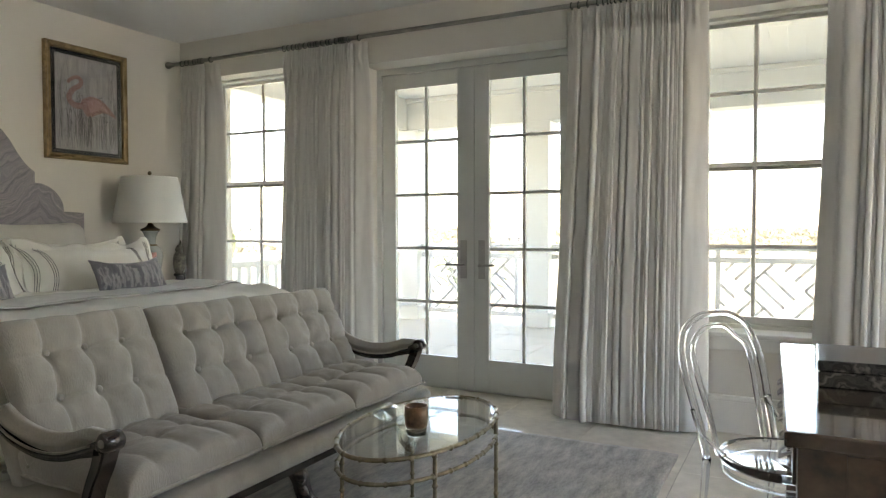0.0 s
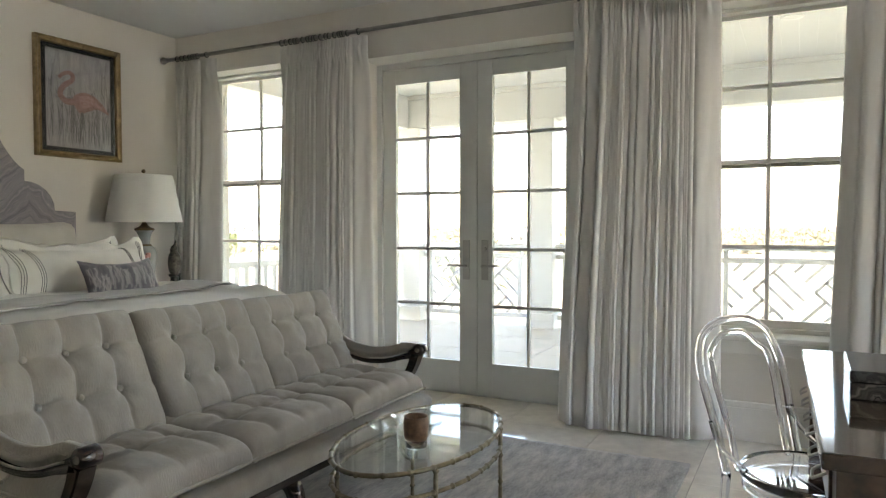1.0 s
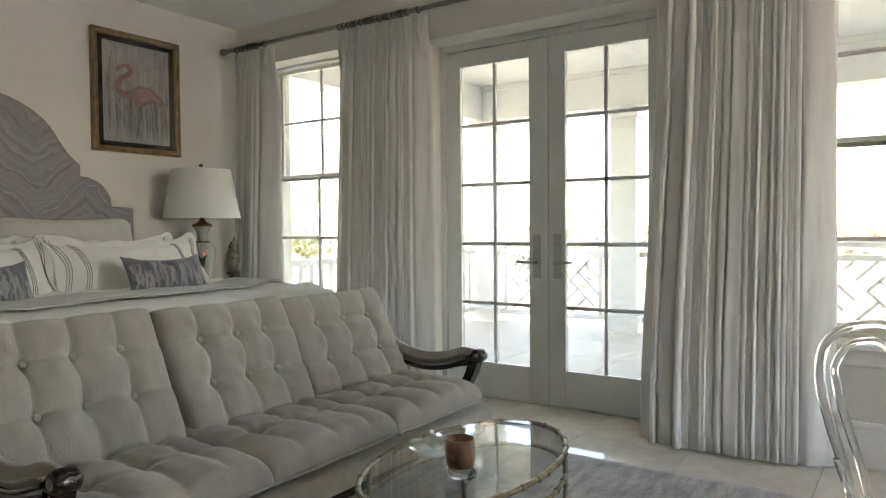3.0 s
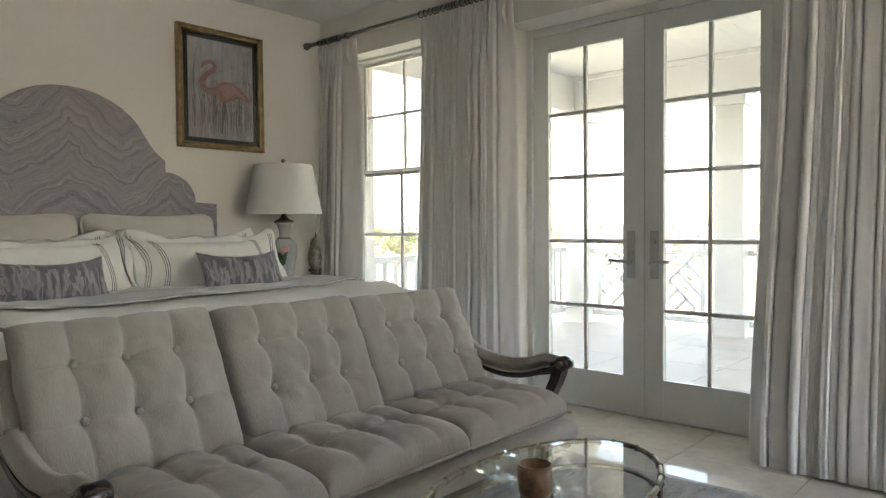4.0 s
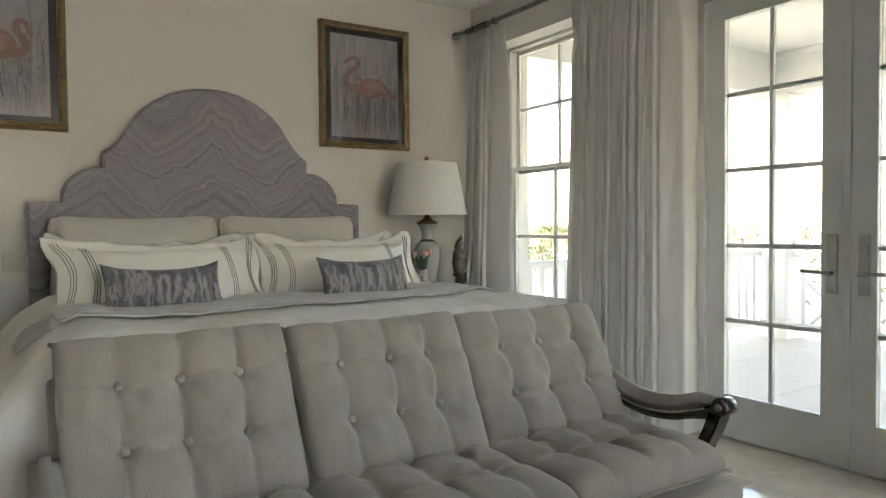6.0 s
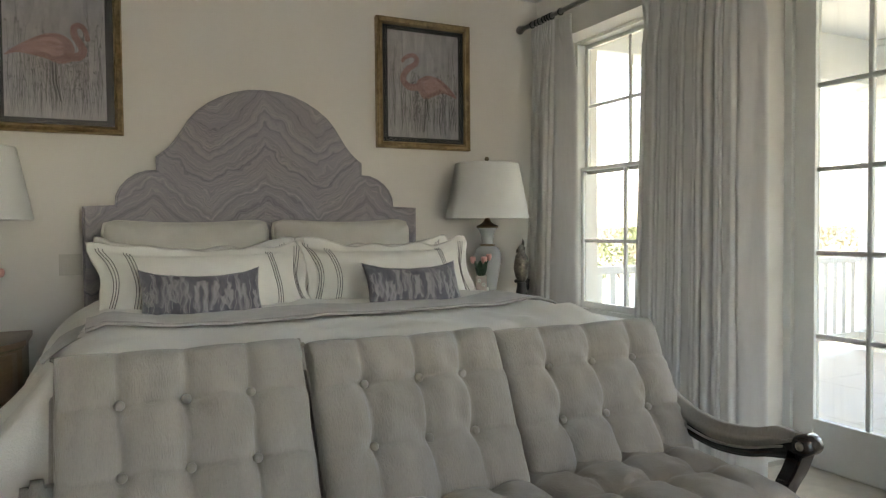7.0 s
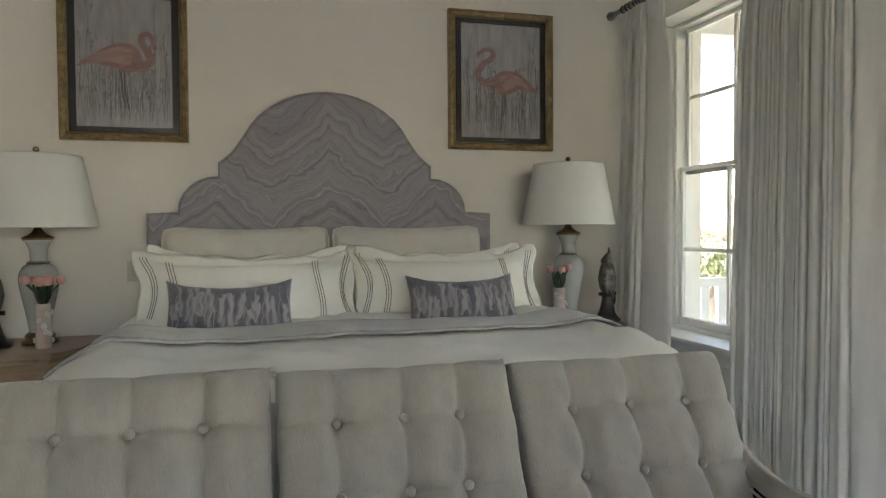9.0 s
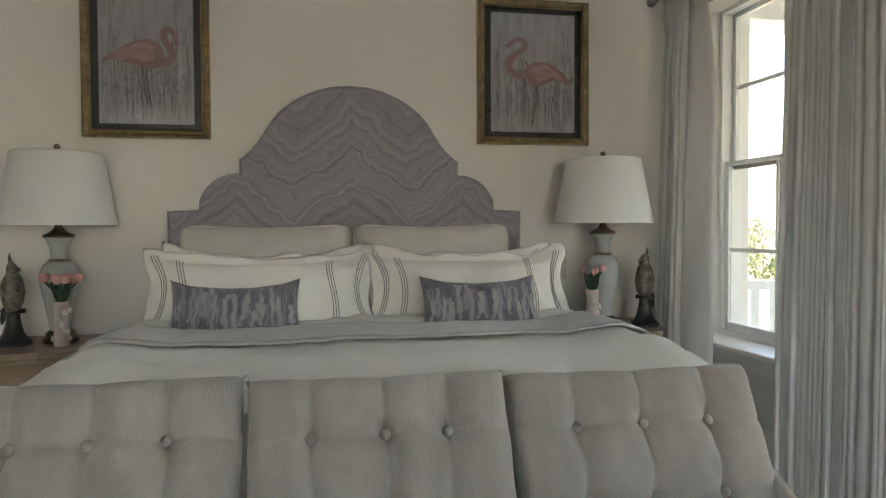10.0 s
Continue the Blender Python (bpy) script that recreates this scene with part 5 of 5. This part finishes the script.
picture(3.375, 4.06, False, "grey reed print with a pink shape in gilt frame, black mat")
picture(1.22, 1.87, True, "grey wetland print with a tall pink shape in a gilt frame")
for y0, y1, z0, z1, n in ((1.535, 1.645, 0.965, 1.080, 2), (3.86, 3.935, 0.925, 1.045, 1)):
    t = thing("wall_switch", (X0, (y0 + y1) / 2, z0), "cream plastic wall switch plate", "switch")
    part("plate", box(X0 + 0.0005, X0 + 0.006, y0, y1, z0, z1, 0.002), M_PLATE, t)
    for k in range(n):
        yy = y0 + (y1 - y0) * (k + 0.5) / n
        part("rocker", box(X0 + 0.0061, X0 + 0.010, yy - 0.016, yy + 0.016, z0 + 0.025, z1 - 0.025, 0.001), M_PLATE, t)


# ---- rug ----
bm = bmesh.new()
bmesh.ops.create_grid(bm, x_segments=90, y_segments=110, size=0.5, matrix=Matrix.LocRotScale((-1.72, 2.10, 0.010), None, (2.46, 3.90, 1)))
for v in bm.verts:
    v.co.z += 0.0012 * noise.noise(v.co * 9)
    if abs(v.co.y - 2.10) > 1.93 or abs(v.co.x + 1.72) > 1.22:
        v.co.x += 0.008 * noise.noise(v.co * 6)
        v.co.y += 0.008 * noise.noise(v.co * 6 + Vector((5, 0, 0)))
r = solid("area_rug", bm, M_RUG, "blue-grey hand-knotted wool rug on the marble floor", "rug", smooth=True)
so = r.modifiers.new("thick", 'SOLIDIFY')
so.thickness = 0.009


# ---- cocktail table ----
TC, TA, TB, TR = Vector((-1.260, 2.597, 0)), 0.262, 0.470, 0.04


def oval(q, z, grow=0.0):
    p = Vector(((TA + grow) * math.cos(q), (TB + grow) * math.sin(q), z))
    return TC + Matrix.Rotation(TR, 3, 'Z') @ p


def bamboo(points, r, gap, loop=False):
    """A round bar with swollen bamboo joints about every gap metres."""
    pts, rad, run, last = [], [], 0.0, None
    fine = []
    n = len(points)
    for i in range(n if loop else n - 1):
        a, b = Vector(points[i]), Vector(points[(i + 1) % n])
        k = max(1, int((b - a).length / 0.004))
        fine += [a.lerp(b, q / k) for q in range(k)]
    if not loop:
        fine.append(Vector(points[-1]))
    for p in fine:
        if last is not None:
            run += (p - last).length
        last = p
        f = (run / gap) % 1.0
        d = min(f, 1 - f) * gap
        rad.append(r * (1 + 0.42 * math.exp(-(d / 0.0045) ** 2) - 0.14 * math.exp(-((d - 0.012) / 0.006) ** 2)))
        pts.append(p)
    return tube(pts, rad, 10, loop=loop)


tb = thing("oval_cocktail_table", (TC.x, TC.y, 0.012), "oval glass-top cocktail table with antique brass bamboo-style frame", "coffee table")
part("top_rim", bamboo([oval(2 * math.pi * i / 72, 0.445) for i in range(72)], 0.0085, 0.088, True), M_BRASS, tb, "brass bamboo rim", True)
part("lower_rim", bamboo([oval(2 * math.pi * i / 72, 0.362) for i in range(72)], 0.0080, 0.088, True), M_BRASS, tb, "brass bamboo rail", True)
for q in (30, 140, 210, 320):
    a = radians(q)
    part("leg", bamboo([oval(a, 0.012), oval(a, 0.25), oval(a, 0.447)], 0.0085, 0.105), M_BRASS, tb, smooth=True)
gl = part("glass_top", plate([oval(2 * math.pi * i / 96, 0.442, -0.009) for i in range(96)], (0, 0, 0.009)), M_CRYSTAL, tb, "clear glass top")
gl.visible_shadow = False
TZ = 0.4515
CX, CY = -1.195, 2.435
cn = thing("candle_holder", (CX, CY, TZ), "amber mercury-glass candle holder with thick clear base", "candle holder")
part("clear_base", lathe([(0.0, 0.0), (0.034, 0.0), (0.037, 0.006), (0.039, 0.030), (0.0, 0.030)], (CX, CY, TZ), 32, closed=False), M_GLASS, cn, "thick clear glass base", True)
part("cup", lathe([(0.0, 0.031), (0.039, 0.031), (0.043, 0.045), (0.045, 0.08), (0.043, 0.112), (0.040, 0.112), (0.042, 0.08), (0.040, 0.05), (0.0, 0.048)], (CX, CY, TZ), 36, closed=False), M_CANDLE, cn, "mottled amber cup", True)
part("wax", lathe([(0.0, 0.05), (0.039, 0.05), (0.039, 0.075), (0.0, 0.074)], (CX, CY, TZ), 24, closed=False), M_TULIP, cn, "candle wax", True)
BX, BY = -1.30, 2.56
bm = bmesh.new()
rings = []
for r0, z in ((0.03, 0.0), (0.045, 0.004), (0.075, 0.016), (0.105, 0.034), (0.125, 0.05), (0.121, 0.052), (0.10, 0.039), (0.07, 0.021), (0.04, 0.010), (0.0005, 0.008)):
    ring = []
    for i in range(48):
        a = 2 * math.pi * i / 48
        k = 1 + (0.13 * math.sin(5 * a) + 0.09 * math.sin(8 * a + 1)) * (r0 / 0.125) ** 2
        ring.append(bm.verts.new((BX + r0 * k * math.cos(a), BY + r0 * k * math.sin(a), TZ + z + 0.014 * (r0 / 0.125) ** 3 * math.sin(7 * a) + (0.001 if z == 0 else 0))))
    rings.append(ring)
for a, b in zip(rings, rings[1:]):
    for i in range(48):
        bm.faces.new((a[i], a[(i + 1) % 48], b[(i + 1) % 48], b[i]))
bm.faces.new(rings[0][::-1])
bm.faces.new(rings[-1])
solid("glass_bowl", bm, M_CRYSTAL, "clear free-form glass bowl with wavy rim on the table", "bowl", smooth=True)


# ---- clear chair ----
ch = thing("clear_chair", (0.03, 2.74, 0.0), "transparent acrylic bentwood-style chair with looped back at the desk", "chair")
CM = Matrix.Translation((0.042, 2.748, 0)) @ Matrix.Rotation(radians(-33), 4, 'Z')


def cp(x, y, z):
    """A point of the chair: x ahead, y to its left."""
    return CM @ Vector((x, y, z))


part("seat", lathe([(0.0, 0.449), (0.17, 0.451), (0.195, 0.458), (0.205, 0.466), (0.208, 0.460), (0.208, 0.440), (0.200, 0.434), (0.0, 0.434)], CM.translation, 48, closed=False), M_CLEAR, ch, "round clear seat", True)
part("seat_ring", tube([cp(0.190 * math.cos(q * math.pi / 24), 0.190 * math.sin(q * math.pi / 24), 0.405) for q in range(48)], 0.010, 8, loop=True), M_CLEAR, ch, smooth=True)


def hoop(w0, w1, z1, r, name):
    side = [(-0.165, w0, 0.44), (-0.195, w0 * 1.03, 0.56), (-0.235, w1, 0.70), (-0.262, w1 * 0.98, 0.785), (-0.283, w1 * 0.80, z1 - 0.050), (-0.292, w1 * 0.42, z1 - 0.008)]
    pts = [cp(*p) for p in side] + [cp(-0.293, 0, z1)] + [cp(x, -y, z) for x, y, z in side[::-1]]
    part(name, tube(curve(pts, 6), r, 12), M_CLEAR, ch, smooth=True)


hoop(0.185, 0.205, 0.912, 0.0135, "outer_hoop")
hoop(0.128, 0.148, 0.866, 0.0105, "inner_hoop")
for x, y, f in ((-0.17, 0.18, 1.32), (-0.17, -0.18, 1.32), (0.15, 0.14, 1.18), (0.15, -0.14, 1.18)):
    part("leg", tube(curve([cp(x, y, 0.44), cp(x * 1.08, y * 1.04, 0.25), cp(x * f, y * 1.1, 0.0)], 5), [0.015 - 0.005 * i / 10 for i in range(11)], 12), M_CLEAR, ch, smooth=True)
for y in (0.2, -0.2):
    part("hip_brace", tube(curve([cp(-0.215, y, 0.60), cp(-0.17, y * 1.04, 0.53), cp(-0.08, y * 1.0, 0.475)], 5), 0.008, 8), M_CLEAR, ch, smooth=True)


# ---- desk and box ----
DX0, DX1, DY0, DY1 = 0.03, 0.78, 1.957, 3.31
DT = Matrix.Translation((0.40, 2.63, 0)) @ Matrix.Rotation(radians(1.75), 4, 'Z') @ Matrix.Translation((-0.40, -2.63, 0))
dk = thing("writing_desk", (0.4, 2.63, 0.0), "polished burl walnut writing desk with glossy top and small drawer pulls", "desk")
part("desktop", box(DX0, DX1, DY0, DY1, 0.722, 0.760, 0.006), M_TOP, dk, "glossy dark walnut top")
part("apron", box(DX0 + 0.03, DX1 - 0.03, DY0 + 0.03, DY1 - 0.03, 0.575, 0.7215, 0.003), M_BURL, dk, "burl walnut drawer case")
part("end_panel", box(DX0 + 0.13, DX1 - 0.13, DY0 + 0.026, DY0 + 0.0298, 0.585, 0.712, 0.001), M_BURL, dk, "bookmatched burl panel")
for x in (DX0 + 0.055, DX1 - 0.055):
    for y in (DY0 + 0.055, DY1 - 0.055):
        part("leg", beam((x, y, 0.0), (x, y, 0.575), 0.052, 0.052, up=(0, 1, 0)), M_BURL, dk)
for k in range(3):
    a = DY0 + 0.13 + k * 0.37
    dr = part("drawer", box(DX0 + 0.022, DX0 + 0.0299, a, a + 0.35, 0.595, 0.705, 0.002), M_BURL, dk, "burl walnut drawer front")
    for q in (0.09, 0.26):
        bm = tube(curve([(DX0 + 0.021, a + q - 0.035, 0.66), (DX0 - 0.004, a + q - 0.03, 0.645), (DX0 - 0.006, a + q, 0.635), (DX0 - 0.004, a + q + 0.03, 0.645), (DX0 + 0.021, a + q + 0.035, 0.66)], 4), 0.004, 8)
        part("drawer_pull", bm, M_NICKEL, dr, "bright swan-neck pull", True)
dk.matrix_world = DT @ dk.matrix_world
bx = thing("lacquer_box", (0.36, 2.65, 0.7605), "grey agate-patterned lacquer box on the desk", "box")
part("body", box(0.129, 0.60, 2.486, 2.817, 0.7605, 0.806, 0.004), M_BOX, bx)
part("lid", box(0.128, 0.601, 2.485, 2.818, 0.808, 0.839, 0.004), M_BOX, bx, "hinged agate-patterned lid")


# ---- outside, nearer and far things ----
pl = thing("garden_palm", (-4.72, 10.2, GZ), "green garden palm rising behind the porch railing", "palm")
part("trunk", tube([(-4.72, 10.2, GZ), (-4.70, 10.2, -1.5), (-4.72, 10.2, 0.1)], [0.14, 0.11, 0.08], 10), M_BARK, pl)
rng = random.Random(11)
bm = bmesh.new()
for k in range(16):
    a = k * 2.4
    o = Vector((math.cos(a), math.sin(a), 0))
    rise, reach = rng.uniform(0.25, 0.85), rng.uniform(0.6, 1.0)
    sp = [Vector((-4.72, 10.2, 0.1)) + o * reach * q + Vector((0, 0, rise * math.sin(q * 2.3))) for q in [i / 12 for i in range(13)]]
    tube(sp, 0.008, 5, bm)
    for i, p in enumerate(sp[2:], 2):
        for s in (-1, 1):
            w = Vector((-o.y, o.x, 0)) * s
            ln = 0.28 * math.sin(math.pi * i / 13) + 0.06
            tip = p + w * ln + o * ln * 0.5 + Vector((0, 0, -0.08))
            vs = [bm.verts.new(q) for q in (p, p + o * 0.03, tip)]
            bm.faces.new(vs)
part("crown", bm, M_PALM, pl, "arching feathered fronds")


def far_house(x, y, w, d, h, label):
    t = thing("house", (x, y, GZ), label, "house", "far houses")
    part("wall", box(x - w / 2, x + w / 2, y - d / 2, y + d / 2, GZ - 0.5, GZ + h), M_HOUSE, t)
    bm = bmesh.new()
    a = [bm.verts.new(p) for p in ((x - w / 2 - 0.6, y - d / 2 - 0.6, GZ + h), (x + w / 2 + 0.6, y - d / 2 - 0.6, GZ + h), (x + w / 2 + 0.6, y + d / 2 + 0.6, GZ + h), (x - w / 2 - 0.6, y + d / 2 + 0.6, GZ + h))]
    b = [bm.verts.new(p) for p in ((x - w / 4, y, GZ + h + 1.6), (x + w / 4, y, GZ + h + 1.6))]
    for f in ((a[0], a[1], b[1], b[0]), (a[1], a[2], b[1]), (a[2], a[3], b[0], b[1]), (a[3], a[0], b[0]), a[::-1]):
        bm.faces.new(f)
    part("roof", bm, M_ROOF, t)
    n = max(2, int(w / 3))
    for lv in range(int(h // 3)):
        for k in range(n):
            wx = x - w / 2 + w * (k + 0.5) / n
            part("window", box(wx - 0.6, wx + 0.6, y - d / 2 - 0.05, y - d / 2 + 0.02, GZ + 0.9 + lv * 3, GZ + 2.2 + lv * 3), M_DARK, t)


far_house(-131, 142, 15, 10, 6.2, "far white two-storey house beyond the scrub")
far_house(-113, 146, 9, 8, 6.0, "far white two-storey house beyond the scrub")
far_house(-79, 200, 12, 9, 3.3, "far low white house beyond the scrub")
far_house(-52, 260, 16, 9, 3.4, "far low white house beyond the scrub")


def tree(x, y, h, seed):
    rng = random.Random(seed)
    t = thing("tree", (x, y, GZ), "leafy green garden tree beyond the porch", "tree", "garden trees")
    part("trunk", tube(curve([(x, y, GZ - 0.2), (x + 0.1, y, GZ + h * 0.25), (x - 0.05, y + 0.1, GZ + h * 0.5)], 4), [0.17 - 0.008 * i for i in range(9)], 8), M_BARK, t)
    bm, lf = bmesh.new(), bmesh.new()
    for k in range(7):
        a = k * 2.4 + rng.uniform(-0.3, 0.3)
        r, z = rng.uniform(0.18, 0.34) * h, GZ + h * rng.uniform(0.5, 0.92)
        tip = (x + r * math.cos(a), y + r * math.sin(a), z)
        tube([(x, y, GZ + h * rng.uniform(0.3, 0.48)), ((x + tip[0]) / 2, (y + tip[1]) / 2, (GZ + h * 0.45 + z) / 2), tip], [0.07, 0.05, 0.015], 6, bm)
        clump(lf, (tip[0], tip[1], z - 0.08 * h), 0.19 * h, 0.20 * h, 170, 0.13, rng)
    part("limbs", bm, M_BARK, t)
    part("crown", lf, M_PALM, t, "uneven crown of small leaves")


for k, (az, dist, h) in enumerate(((-50, 46, 5.2), (-54, 38, 4.6), (-57, 52, 5.9), (-61, 40, 5.0), (-65, 48, 5.6), (-46, 60, 5.0))):
    tree(-0.7 + dist * math.sin(radians(az)), 2.4 + dist * math.cos(radians(az)), h, 30 + k)


# ---- floor pieces ----
tile = finish("tile", box(-0.2992, 0.2992, -0.2992, 0.2992, -0.008, 0.0, 0.0012, segments=1), M_MARBLE)
for i in range(16):
    for j in range(12):
        x, y = X0 + 0.45 + i * 0.6, 4.70 - j * 0.6
        if y < -2.2 or x > 4.5:
            continue
        ob = new("tile", tile)
        ob.parent, ob.location = floor, (x, y, 0.0)
slab = finish("paver", box(-0.448, 0.448, -0.448, 0.448, -0.03, 0.0, 0.003, segments=1), M_STONE)
for i in range(11):
    for j in range(4):
        ob = new("paver", slab)
        ob.parent, ob.location = porch, (PX0 + 0.3 + i * 0.9, 5.46 + j * 0.9, -0.028)
